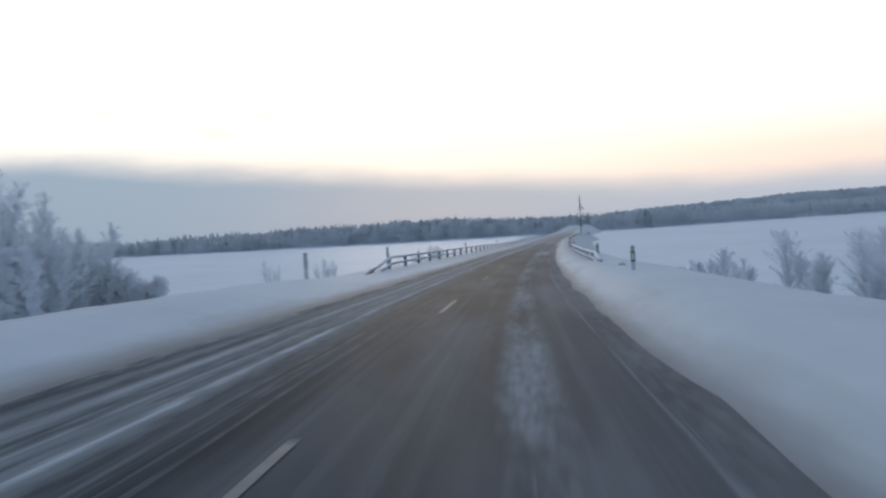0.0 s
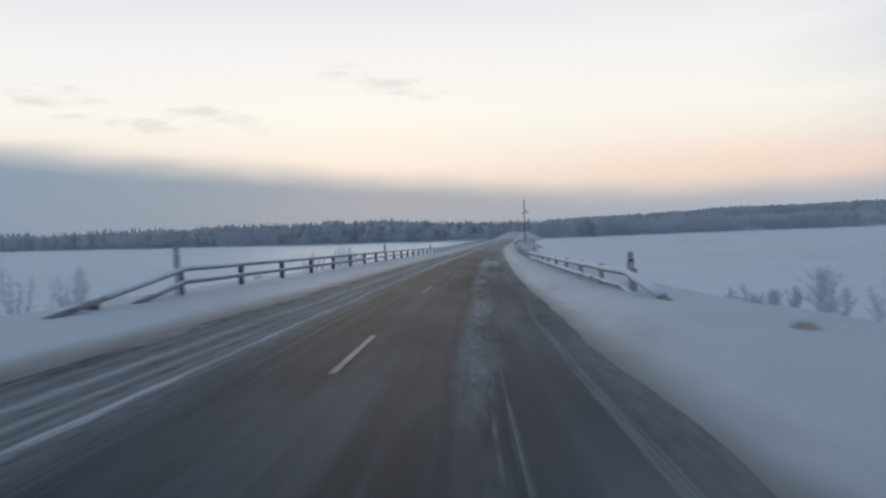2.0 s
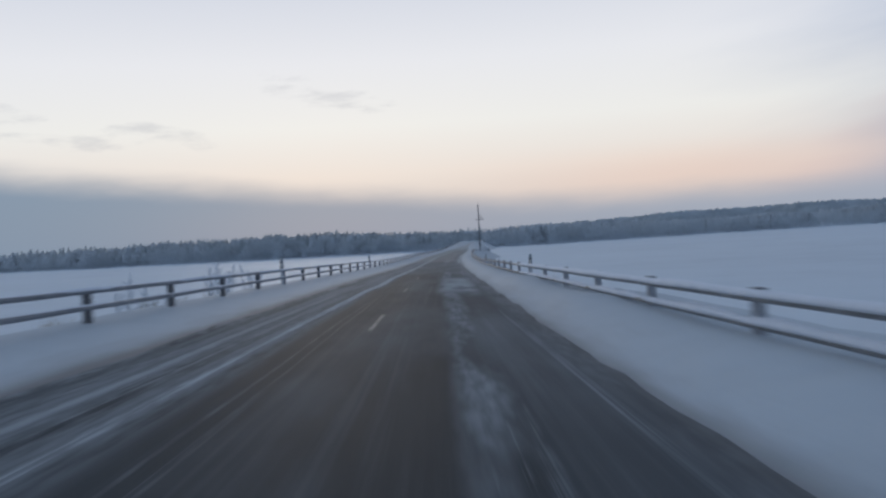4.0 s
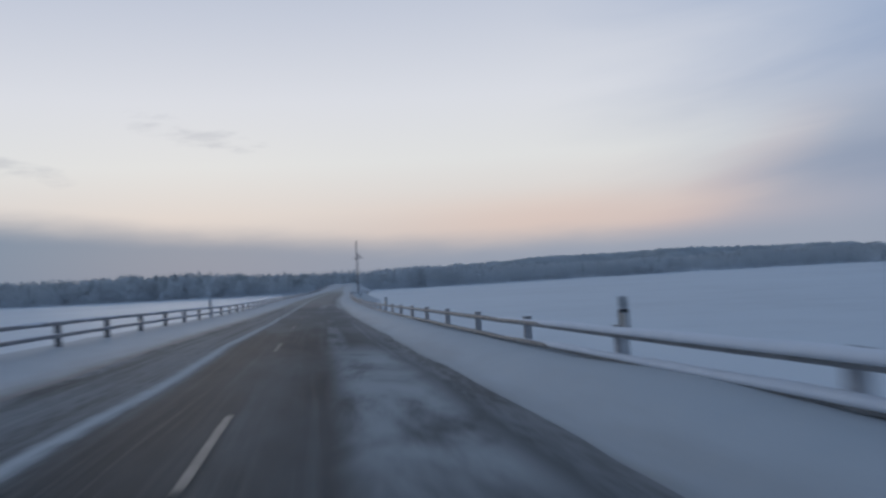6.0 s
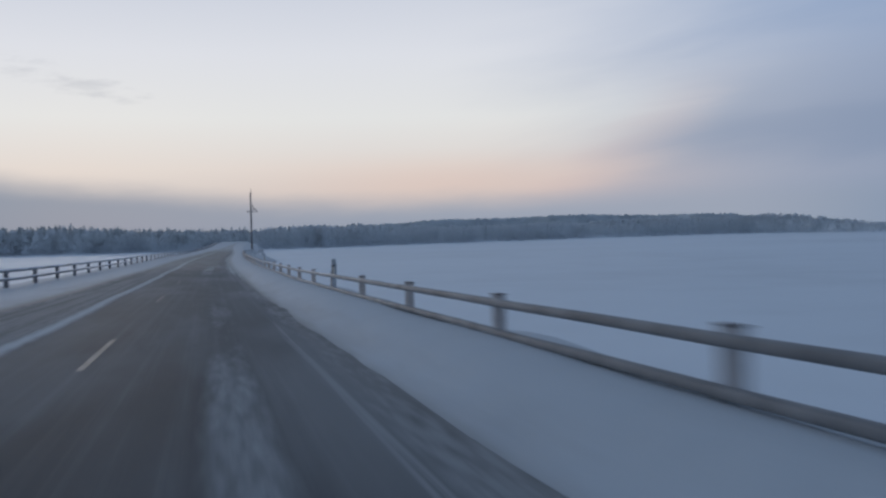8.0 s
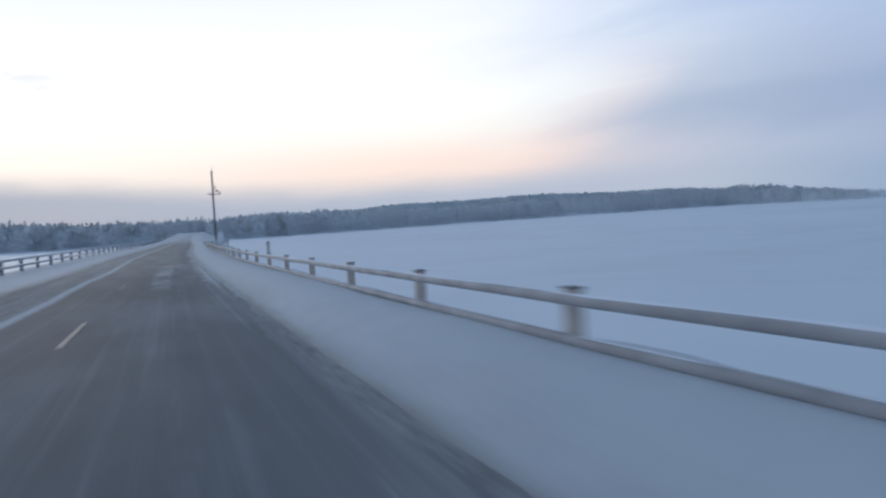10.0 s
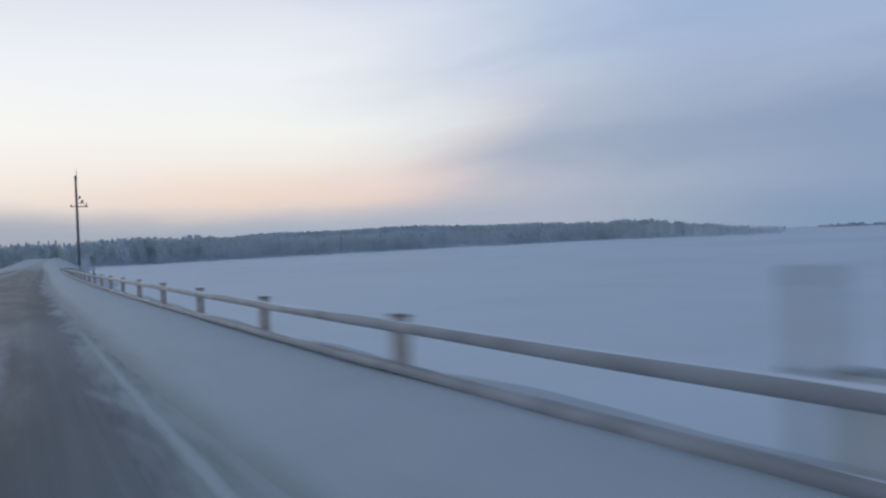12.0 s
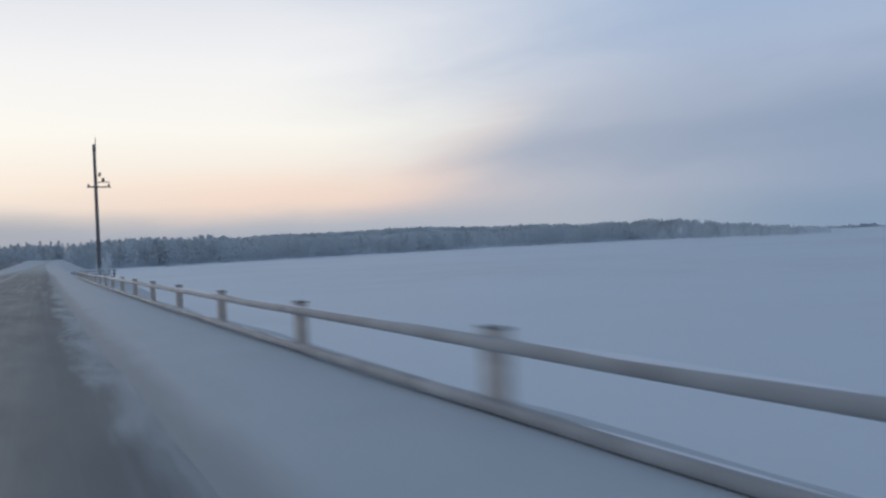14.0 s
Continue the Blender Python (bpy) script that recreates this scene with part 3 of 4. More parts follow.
build_far_ridge("long wooded ridge behind the far shore", (1.0, 41.0), 2600, lambda a: float(np.interp(a, [1, 5, 12, 20, 28, 35, 41], [14, 32, 48, 57, 56, 46, 10])), 2.5)

# ---- road and snow banks ----
S0, S1 = -110.0, 640.0
STEPS = np.concatenate([np.arange(S0, -12, 4.0), np.arange(-12, 290, 1.0), np.arange(290, S1, 5.0)])


def strip(name, cross, mat, tags, smooth=True):
    """A sheet along the road: cross(s) gives its (u, up) pairs, the same number at every s."""
    verts, faces, uvs = [], [], []
    for i, s in enumerate(STEPS):
        row = cross(s)
        for u, up in row:
            v = spot(s, u)
            v.z = plane(s, max(min(u, 4.5), -8.0)) + up
            verts.append(v)
            uvs.append((u, s))
        k = len(row)
        if i:
            o = (i - 1) * k
            faces += [(o + j, o + j + 1, o + k + j + 1, o + k + j) for j in range(k - 1)]
    return tagged(link(name, verts, faces, mat, smooth=smooth, uvs=uvs), *tags, kind="structure")


def road_cross(s):
    row = []
    for u in np.arange(-4.95, 1.96, 0.15):
        ruts = -0.008 * math.exp(-((u - 0.75) / 0.25) ** 2) - 0.008 * math.exp(-((u + 0.55) / 0.25) ** 2) + 0.012 * math.exp(-((u + 2.9) / 0.09) ** 2)
        row.append((u, ruts))
    return row


ROAD = strip("road", road_cross, ASPHALT, ("dark asphalt road with packed snow streaks and ridges", "road"))


def blend(s, a, b):
    k = min(max((s - a) / (b - a), 0.0), 1.0)
    return k * k * (3 - 2 * k)


def right_cross(s):
    j = 0.12 * ripple(s, 0, 0.22, 4.0) + 0.07 * ripple(s, 0, 0.9, 7.0)
    k = blend(s, 54, 78)
    low = blend(s, 88, 118)
    h = 0.29 * (1 - low) + (0.32 - 0.07 * blend(s, 150, 172) - 0.05 * blend(s, 178, 196)) * low + 0.025 * ripple(s, 2, 0.3, 1.0) + 0.14 * (1 - blend(s, 34, 46)) + 0.1 * math.exp(-((s - 78.0) / 3.0) ** 2) + 0.07 * math.exp(-((s - 64.0) / 2.5) ** 2)
    foot = LAKE - 0.3 - float(np.interp(s, NODE, RISE))
    far = 1.0 * blend(s, 300, 480)
    j += 0.36 + 0.12 * blend(s, 62, 76) * (1 - blend(s, 98, 128)) - 0.24 * blend(s, 148, 185) - far
    out = [(1.1 + j, -0.02), (1.22 + j, 0.006), (1.4 + j, 0.022 + 0.012 * ripple(s, 5, 1.6)), (1.6 + j * 0.9, 0.07 + 0.02 * ripple(s, 1, 0.8)), (2.0 + j * 0.6, 0.6 * h + 0.045 * ripple(s, 3, 0.5)),
           (2.5, 0.9 * h + 0.03 * ripple(s, 8, 0.4)), (3.0, h), (3.5, h - 0.02 + 0.03 * ripple(s, 12, 0.5))]
    # the mouth of a side track widens the bank past the power pole
    spur = 2.2 * blend(s, 254, 280) * (1 - blend(s, 300, 340))
    # open slope by the approach, a shorter one along the causeway
    near = [(4.6, h - 0.02), (6.0, h - 0.35), (8.0, h - 1.05), (10.5, -1.55), (14.0, -2.9), (21.0, foot)]
    along = [(4.0, h - 0.12), (4.6, h - 0.4), (5.6, -0.55), (7.2, -1.35), (9.0, -2.2), (12.5, foot)]
    for (ua, za), (ub, zb) in zip(near, along):
        u, z = ua + (ub - ua) * k, za + (zb - za) * k
        out.append((u + spur, z + 0.1 * ripple(s, u, 0.35) if z > foot else foot))
    return out


def left_cross(s):
    j = 0.14 * ripple(s, 0, 0.2, 14.0) + 0.07 * ripple(s, 0, 0.8, 17.0)
    k = blend(s, 25, 35)
    h = 0.4 * (1 - k) + 0.19 * k + 0.02 * ripple(s, 2, 0.3, 11.0)
    foot = LAKE - 0.3 - float(np.interp(s, NODE, RISE))
    far = 4.1 * blend(s, 290, 500)
    j += far
    out = [(-4.4 + j, -0.02), (-4.52 + j, 0.006), (-4.7 + j, 0.022 + 0.012 * ripple(s, 5, 1.4)), (-4.95 + j * 0.9, 0.06 + 0.02 * ripple(s, 1, 0.7)), (-5.5 + far * 0.5, 0.55 * h + 0.045 * ripple(s, 3, 0.45)),
           (-6.1, 0.9 * h), (-6.7, h), (-7.2, h - 0.02)]
    k = blend(s, 48, 66)
    near = [(-8.2, h - 0.1), (-10.0, h - 0.45), (-13.0, -0.55), (-17.0, -1.0), (-23.0, -2.4), (-30.0, foot)]
    along = [(-7.7, h - 0.12), (-8.4, h - 0.4), (-9.4, -0.5), (-11.2, -1.3), (-13.2, -2.2), (-16.5, foot)]
    for (ua, za), (ub, zb) in zip(near, along):
        u, z = ua + (ub - ua) * k, za + (zb - za) * k
        out.append((u, z + 0.08 * ripple(s, u, 0.35) if z > foot else foot))
    return out[::-1]


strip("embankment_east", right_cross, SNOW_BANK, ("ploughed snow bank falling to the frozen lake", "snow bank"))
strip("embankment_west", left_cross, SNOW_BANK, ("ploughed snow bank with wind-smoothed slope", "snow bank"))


def surface(rows, s, u):
    """Height of a bank at a place, off its cross section."""
    row = sorted(rows(s))
    return float(plane(s, max(min(u, 4.5), -8.0)) + np.interp(u, [a for a, _ in row], [b for _, b in row]))


def on_bank(s, u, sink=0.0):
    v = spot(s, u)
    v.z = surface(right_cross if u > 0 else left_cross, s, u) - sink
    return v


# lane dashes, worn and half blown over
for k in range(-3, 40):
    s = 16.71 + 14.76 * k
    n = 8
    pts = [(spot(s + 3.7 * i / n, -1.439, 0.006), heading(s + 3.7 * i / n)) for i in range(n + 1)]
    verts, faces = [], []
    for i, (v, h) in enumerate(pts):
        w = 0.043 + 0.012 * ripple(s + i, 0, 0.9)
        c, sn = math.cos(h), math.sin(h)
        verts += [(v.x - c * w, v.y - sn * w, v.z), (v.x + c * w, v.y + sn * w, v.z)]
        if i:
            faces.append((2 * i - 2, 2 * i - 1, 2 * i + 1, 2 * i))
    link("lane_dash", verts, faces, PAINT, ROAD)

# ---- guardrails ----
SECTION = [(0.056 * math.copysign(abs(math.cos(a)) ** 0.6, math.cos(a)), 0.046 * math.copysign(abs(math.sin(a)) ** 0.6, math.sin(a))) for a in (2 * math.pi * (i + 0.5) / 12 for i in range(12))]
COVER = [(-0.06, 0.006), (-0.05, 0.046), (-0.022, 0.068), (0.02, 0.072), (0.05, 0.05), (0.06, 0.008), (0.0, 0.02)]


def post_mesh(height, mat_name):
    bm = bm_box(0.13, 0.15, height, (0, 0, height / 2), 0.012)
    bm_box(0.17, 0.11, 0.05, (0, 0, height * 0.45), 0.008, bm)
    me = bpy.data.meshes.new("post")
    bm.to_mesh(me)
    bm.free()
    me.materials.append(mat_name)
    return me


def cap_mesh():
    bm = bm_box(0.145, 0.17, 0.018, (0, 0, 0.009), 0.007)
    me = bpy.data.meshes.new("cap")
    bm.to_mesh(me)
    bm.free()
    me.materials.append(CAP)
    return me


def guardrail(label, u, first, gap, count, top, low, toward, post_mat, rail_mat, lead_top, lead_low, east, end):
    """A two-rail guardrail: posts behind, pipe rails on the road's side, ends led down into the snow."""
    rail = thing("guardrail", label, "guardrail", Matrix.Translation(spot(first, u)), "guardrails beside the road")
    back = rail.matrix_basis.inverted()
    post, cap = post_mesh(1.6, post_mat), cap_mesh()
    last = first + gap * (count - 1)
    face = u + toward * 0.05
    back_u = u - toward * 0.07
    for k in range(count):
        s = first + gap * k
        lean = Matrix.Rotation(0.02 * ripple(k, u, 0.9), 4, "X")
        at = Matrix.Translation(spot(s, back_u, top + (0.08 if east else 0.02) - 1.6)) @ Matrix.Rotation(heading(s), 4, "Z") @ lean
        ob = new("post", post)
        ob.parent, ob.matrix_basis = rail, back @ at
        if east:
            lid = new("cap", cap)
            lid.parent, lid.matrix_basis = ob, Matrix.Translation((0, 0, 1.6))
    if not east:
        # short stub under the end that is led down
        s = first - lead_top * 0.7
        stub = part("post", bm_box(0.16, 0.2, 0.7, (0, 0, -0.35), 0.015), post_mat, rail)
        stub.matrix_basis = back @ Matrix.Translation(spot(s, back_u, end + 0.3 * (top - end))) @ Matrix.Rotation(heading(s), 4, "Z")
    for name, z, lead in (("top_rail", top, lead_top), ("lower_rail", low, lead_low)):
        pts = []
        for i in range(7):
            f = i / 6
            s = first - lead * (1 - f)
            drop = (1 - f) * (z - end)
            pts.append((spot(s, face, z - drop), heading(s)))
        for s in np.arange(first + 1, last + 0.5, 1.0):
            lift = 0.075 * (1 - blend(s, 150, 185)) - 0.03 + 0.05 * (1 - blend(s, 72, 92)) if east and name == "lower_rail" else 0.0
            pts.append((spot(s, face, z + lift + 0.012 * ripple(s, z, 0.35)), heading(s)))
        verts, faces = sweep(pts, SECTION)
        tube = link(name, [back @ Vector(v) for v in verts], faces, rail_mat, rail, smooth=True)
        snow = []
        for p, h in pts[2:]:
            thick = 0.98 + 0.4 * ripple(p.x * 0.3 + p.y, z, 0.5)
            if name == "lower_rail":
                thick *= 0.85
            if east:
                thick *= 1.5 - 0.95 * blend(p.y, 76, 94) + 0.2 * blend(p.y, 112, 128)
                if name == "lower_rail":
                    thick += 0.9 * ripple(p.y, 4.0, 0.85) * (1 - blend(p.y, 60, 80))
            snow.append((p, h, min(max(0.4, thick), 2.0), 0.0))
        verts, faces = sweep(snow, COVER)
        link("snow_cover", [back @ Vector(v) for v in verts], faces, SNOW_CAP, tube, "thin settled snow along the rail", smooth=True)
    return rail


# heights over the road's plane at each rail
L_UP = FALL * (-6.539 + 1.45)
R_UP = FALL * (3.272 + 1.45)
guardrail("frosted two-rail steel guardrail on dark posts", -6.539, 42.081, 5.0, 86, 0.913 + L_UP, 0.62 + L_UP, 1, POST, RAIL, 6.4, 3.0, False, 0.16)
guardrail("rime-covered two-rail guardrail above snow bank", 3.272, 41.238, 4.92, 47, 0.556 + R_UP, 0.16 + R_UP, -1, POST_WARM, RAIL_RIME, 5.2, 1.4, True, 0.26)


def cross_barrier(s, u0, u1):
    """A short two-rail barrier set across the mouth of the side track."""
    at = Matrix.Translation(spot(s, u0)) @ Matrix.Rotation(heading(s) + radians(4), 4, "Z")
    bar = thing("barrier", "short dark barrier across the snowed-in side track", "barrier", at)
    wide = u1 - u0
    up = 0.48
    for name, z in (("top_rail", up), ("lower_rail", up - 0.33)):
        rail = part(name, bm_box(wide, 0.1, 0.11, (wide / 2, 0, z), 0.02), RAIL, bar)
        part("snow_cover", bm_box(wide - 0.04, 0.09, 0.05, (wide / 2, 0, z + 0.07), 0.02), SNOW_CAP, rail)
    for k in range(4):
        part("post", bm_box(0.14, 0.14, 2.2, (0.3 + (wide - 0.5) * k / 3, 0.13, up - 1.0), 0.012), POST, bar)
    part("end_plate", bm_box(1.1, 0.04, 0.34, (0.5, -0.075, up - 0.07), 0.012), WHITE_PLASTIC, bar, "pale snow-crusted end plate")
    return bar


cross_barrier(284.0, 3.1, 7.6)


# ---- delineators ----
def delineator(at, height, label, group, rimed=False, frosted=False):
    """A flat roadside marker: rimed blade, a reflector in a black band, a frosted cap. A rimed one is furred all over, a frosted one shows a thin ring alone."""
    d = thing("delineator", label, "delineator", at, group)
    buried = 0.35
    blade = part("blade", bm_box(0.115, 0.05, height + buried - 0.1, (0, 0, (height - 0.1 - buried) / 2), 0.016), WHITE_PLASTIC, d)
    crown = 0.11 if frosted else 0.16
    part("cap", bm_box(0.122, 0.06, crown, (0, 0, height - crown / 2), 0.028), FROSTED_CAP, d, "grey frosted rounded cap")
    if rimed:
        part("band", bm_box(0.122, 0.058, 0.3, (0, 0, height - 0.33), 0.014), FROSTED_CAP, d, "band hidden under grey rime")
        return d
    if frosted:
        part("ring", bm_box(0.124, 0.06, 0.035, (0, 0, height - 0.47), 0.01), BLACK_PLASTIC, d, "thin black plastic ring")
        part("reflector", bm_box(0.05, 0.012, 0.22, (0, -0.03, height - 0.32), 0.004), AMBER, blade, "pale amber reflector panel under frost")
        return d
    for z in (height - 0.185, height - 0.455):
        part("ring", bm_box(0.126, 0.062, 0.05, (0, 0, z), 0.01), BLACK_PLASTIC, d, "black plastic ring")
    for x in (-0.052, 0.052):
        part("edge_strip", bm_box(0.02, 0.062, 0.225, (x, 0, height - 0.32), 0.006), BLACK_PLASTIC, d, "black plastic edge strip")
    part("reflector", bm_box(0.03, 0.012, 0.215, (-0.024, -0.03, height - 0.32), 0.004), AMBER, blade, "pale amber reflector panel")
    part("reflector", bm_box(0.045, 0.012, 0.215, (0.016, -0.03, height - 0.32), 0.004), WHITE_PLASTIC, blade, "white reflector panel")
    return d


def stand(s, u, z_over, height, label, group, rimed=False, frosted=False):
    v = spot(s, u, 0.0)
    v.z = z_over
    return delineator(Matrix.Translation(v) @ Matrix.Rotation(heading(s) + 0.05 * ripple(s, u, 1.3), 4, "Z"), height, label, group, rimed, frosted)


for k in (0, 8, 16):
    s = 42.081 + 5.0 * k - 0.1
    stand(s, -6.637, float(plane(s, -6.539)) + 0.34 + L_UP - 0.2, 1.3, "grey rimed delineator post behind guardrail" if k == 0 else "white delineator post with black band behind guardrail", "delineators", k == 0)
for k in (0, 8, 16, 23):
    s = 41.238 + 4.92 * k + {0: 0.4, 23: 0.35}.get(k, -0.1)
    stand(s, 3.363, float(plane(s, 3.272)) + R_UP + 0.12, 0.96 if k == 23 else 0.9, "white frosted delineator post behind guardrail" if k == 23 else "white delineator post with black band behind guardrail", "delineators", frosted=k == 23)
for s, u, tall in ((26.1, 3.33, 0.74), (26.5, -6.54, 0.84)):
    stand(s, u, on_bank(s, u).z - 0.02, tall, "rimed delineator standing in the open snow bank", "delineators", u < 0)


# ---- power pole by the road ----
def power_pole(at):
    pole = thing("power_pole", "tall old wooden power pole with steel arms", "power pole", at)
    tall = 10.04 - float(at.translation.z) + 0.0
    mast = part("mast", bm_turned([(0.165, 1.0), (0.165, 1.3), (0.15, tall * 0.5), (0.125, tall - 0.25), (0.11, tall - 0.2)], 12), POLE_WOOD, pole, smooth=True)
    stub = part("stub", bm_box(0.24, 0.22, 4.0, (0.0, 0.27, 1.0), 0.03), CONCRETE, pole, "pale rimed concrete stub")
    for z in (1.4, 2.6):
        part("wire_wrap", bm_box(0.4, 0.62, 0.16, (0.0, 0.12, z), 0.05), POLE_WOOD, stub)
    part("spike", bm_turned([(0.03, tall - 0.9), (0.03, tall + 0.25), (0.012, tall + 0.5)], 6, m=Matrix.Translation((0.13, 0, 0))), STEEL_ARM, pole, "thin steel top spike")
    arm = 6.11 - float(at.translation.z)
    low = part("crossarm", bm_box(1.95, 0.1, 0.12, (0.25, -0.18, arm), 0.015), STEEL_ARM, pole)
    for x in (-0.6, 1.05):
        part("insulator", bm_turned([(0.05, 0), (0.1, 0.04), (0.06, 0.1), (0.1, 0.14), (0.05, 0.2)], 8, m=Matrix.Translation((x, -0.18, arm + 0.06))), PORCELAIN, low, smooth=True)
    part("brace", bm_box(1.15, 0.07, 0.07, (0.62, -0.16, arm + 0.42), 0.01), STEEL_ARM, pole)
    part("transformer_can", bm_turned([(0.09, 0), (0.13, 0.03), (0.13, 0.26), (0.07, 0.32)], 10, m=Matrix.Translation((0.6, -0.16, arm + 0.46))), PORCELAIN, pole, "small dark switch can", smooth=True)
    part("bracket", bm_box(0.34, 0.06, 0.06, (0.22, -0.1, arm + 0.95), 0.01), STEEL_ARM, pole)
    part("insulator", bm_turned([(0.06, 0), (0.12, 0.05), (0.08, 0.14), (0.12, 0.2), (0.06, 0.3)], 8, m=Matrix.Translation((0.36, -0.1, arm + 0.98))), PORCELAIN, pole, smooth=True)
    return pole


foot = on_bank(265.58, 4.98, 0.02)
power_pole(Matrix.Translation(foot))


# ---- trees and shrubs near the road ----
def plume(rng, height, stems, wide, boughs, thick, lean):
    """A leafless, rimed birch or willow: tapered stems with rising boughs, each feathered with twigs: (stems, crown) as verts and faces."""
    trunks, fine = [], ([], [])

    def limb(store, a, b, ra, rb, sides):
        verts, faces = store
        d = (b - a).normalized()
        x = d.orthogonal().normalized()
        y = d.cross(x)
        o = len(verts)
        for p, r in ((a, ra), (b, rb)):
            for k in range(sides):
                w = 2 * math.pi * k / sides
                verts.append(p + x * (r * math.cos(w)) + y * (r * math.sin(w)))
        for k in range(sides):
            n = (k + 1) % sides
            faces.append((o + k, o + n, o + sides + n, o + sides + k))

    def spike(a, b, r):
        verts, faces = fine
        d = (b - a).normalized()
        x = d.orthogonal().normalized() * r
        y = d.cross(x)
        o = len(verts)
        verts.extend([a + x, a - x * 0.5 + y * 0.87, a - x * 0.5 - y * 0.87, b])
        faces.extend([(o, o + 1, o + 3), (o + 1, o + 2, o + 3), (o + 2, o, o + 3)])

    def shaken(v, k):
        return (v + Vector((rng.uniform(-k, k), rng.uniform(-k, k), rng.uniform(-k, k)))).normalized()

    def feather(p, d, length, r):
        """A bough that bends upward, then nods, with twigs and twiglets along it."""
        segs = 4
        for i in range(segs):
            d = shaken(d + Vector((0, 0, 0.2 if i < 2 else -0.12)), 0.2)
            q = p + d * (length / segs)
            limb(fine, p, q, r * (1 - 0.2 * i), r * (0.8 - 0.2 * i) + 0.3 * thick, 3)
            for _ in range(4):
                td = shaken(d * 0.75 + Vector((0, 0, 0.25)), 0.75)
                a = p.lerp(q, rng.random())
                tl = length * rng.uniform(0.16, 0.36) * (1 - 0.12 * i)
                b = a + td * tl
                spike(a, b, thick)
                for _ in range(3):
                    c = a.lerp(b, rng.uniform(0.25, 0.95))
                    spike(c, c + shaken(td, 0.7) * tl * rng.uniform(0.3, 0.6), thick * 0.8)
            p = q

    for k in range(stems):
        w = 2 * math.pi * (k + rng.random()) / stems
        trunks.append(([], []))
        tilt = 0.05 if stems == 1 else lean * rng.uniform(0.5, 1.2)
        d = Vector((math.cos(w) * tilt, math.sin(w) * tilt, 1)).normalized()
        p = Vector((math.cos(w), math.sin(w), 0)) * (0.0 if stems == 1 else 0.1 * math.sqrt(stems)) - Vector((0, 0, 0.15))
        tall, r = height * (1.0 if k == 0 else rng.uniform(0.62, 0.92)), 0.015 + height * 0.011
        line, n = [p], 9
        for i in range(n):
            d = shaken(d + Vector((0, 0, 0.1)), 0.1)
            q = p + d * (tall + 0.15) / n
            limb(trunks[-1], p, q, r * (1 - 0.85 * i / n), r * (1 - 0.85 * (i + 1) / n), 6)
            line.append(q)
            p = q
        for i in range(boughs):
            f = 0.06 + 0.92 * ((i + rng.random()) / boughs)
            at = f * n
            a = line[int(at)].lerp(line[min(int(at) + 1, n)], at - int(at))
            turn = i * 2.4 + rng.uniform(-0.5, 0.5)
            swell = math.sin(min(1.0, (1.06 - f) * 1.45) * 1.57) * (0.55 + 0.45 * min(1.0, f / 0.3))
            rise = 0.75 + 0.7 * f
            out = Vector((math.cos(turn), math.sin(turn), rise)).normalized()
            feather(a, out, max(wide * tall * swell * rng.uniform(0.6, 1.2), 0.1 * tall), max(r * 0.38 * (1 - 0.6 * f), thick * 1.1))
    return trunks, fine


def frosted_plant(name, at, seed, height, stems, wide, boughs, thick, label, category, group, lean=0.32):
    rng = random.Random(seed)
    tree = thing(name, label, category, at, group)
    trunks, (v2, f2) = plume(rng, height, stems, wide, boughs, thick, lean)
    for v1, f1 in trunks:
        link("trunk" if len(trunks) == 1 else "stem", v1, f1, RIME_BARK, tree)
    link("crown", v2, f2, RIME, tree, "dense twigs thick with rime")
    return tree


def rooted(s, u, turn=0.0):
    return Matrix.Translation(on_bank(s, u, 0.03)) @ Matrix.Rotation(turn, 4, "Z")


# the lone small trees and shrubs below the bank, on the east side
EAST = "rimed shrubs below the east bank"
for i, (s, u, h, stems, wide) in enumerate(((38.1, 10.9, 2.9, 1, 0.42), (37.4, 11.7, 2.3, 2, 0.36), (50.6, 10.9, 2.1, 1, 0.42), (51.6, 9.9, 1.2, 4, 0.42), (47.6, 10.1, 1.35, 3, 0.4), (45.6, 10.4, 1.6, 1, 0.3),
                                            (49.2, 11.6, 1.0, 4, 0.45), (56.0, 10.4, 1.3, 3, 0.36), (61.0, 10.8, 1.2, 3, 0.36), (66.0, 11.4, 1.0, 3, 0.4), (42.2, 10.2, 1.5, 1, 0.34), (40.6, 9.7, 1.1, 4, 0.45),
                                            (36.0, 11.4, 1.2, 5, 0.5), (33.4, 10.9, 2.1, 2, 0.38), (31.2, 11.8, 3.3, 2, 0.36), (29.0, 11.2, 3.0, 3, 0.36), (32.2, 12.6, 2.7, 2, 0.36), (26.2, 12.4, 3.5, 2, 0.36))):
    small = h < 1.8
    frosted_plant("shrub" if small else "small_tree", rooted(s, u, i * 1.3), 100 + i, h, stems, wide * 1.15, 22 if small else 56, 0.019,
                  "low leafless willow shrub white with rime" if small else "young leafless birch thick with rime", "shrub" if small else "tree", EAST)
# the tall clump on the west side
WEST = "rimed trees below the west bank"


def west_spot(bearing, reach):
    """Place on the west bank by bearing and distance from the start of the road's line: (s, u)."""
    x, y = reach * math.sin(radians(bearing)), reach * math.cos(radians(bearing))
    s = y
    for _ in range(4):
        at, h = spot(s, 0), -heading(s)
        s += (x - at.x) * math.sin(h) + (y - at.y) * math.cos(h)
    at, h = spot(s, 0), -heading(s)
    return s, (x - at.x) * math.cos(h) - (y - at.y) * math.sin(h)


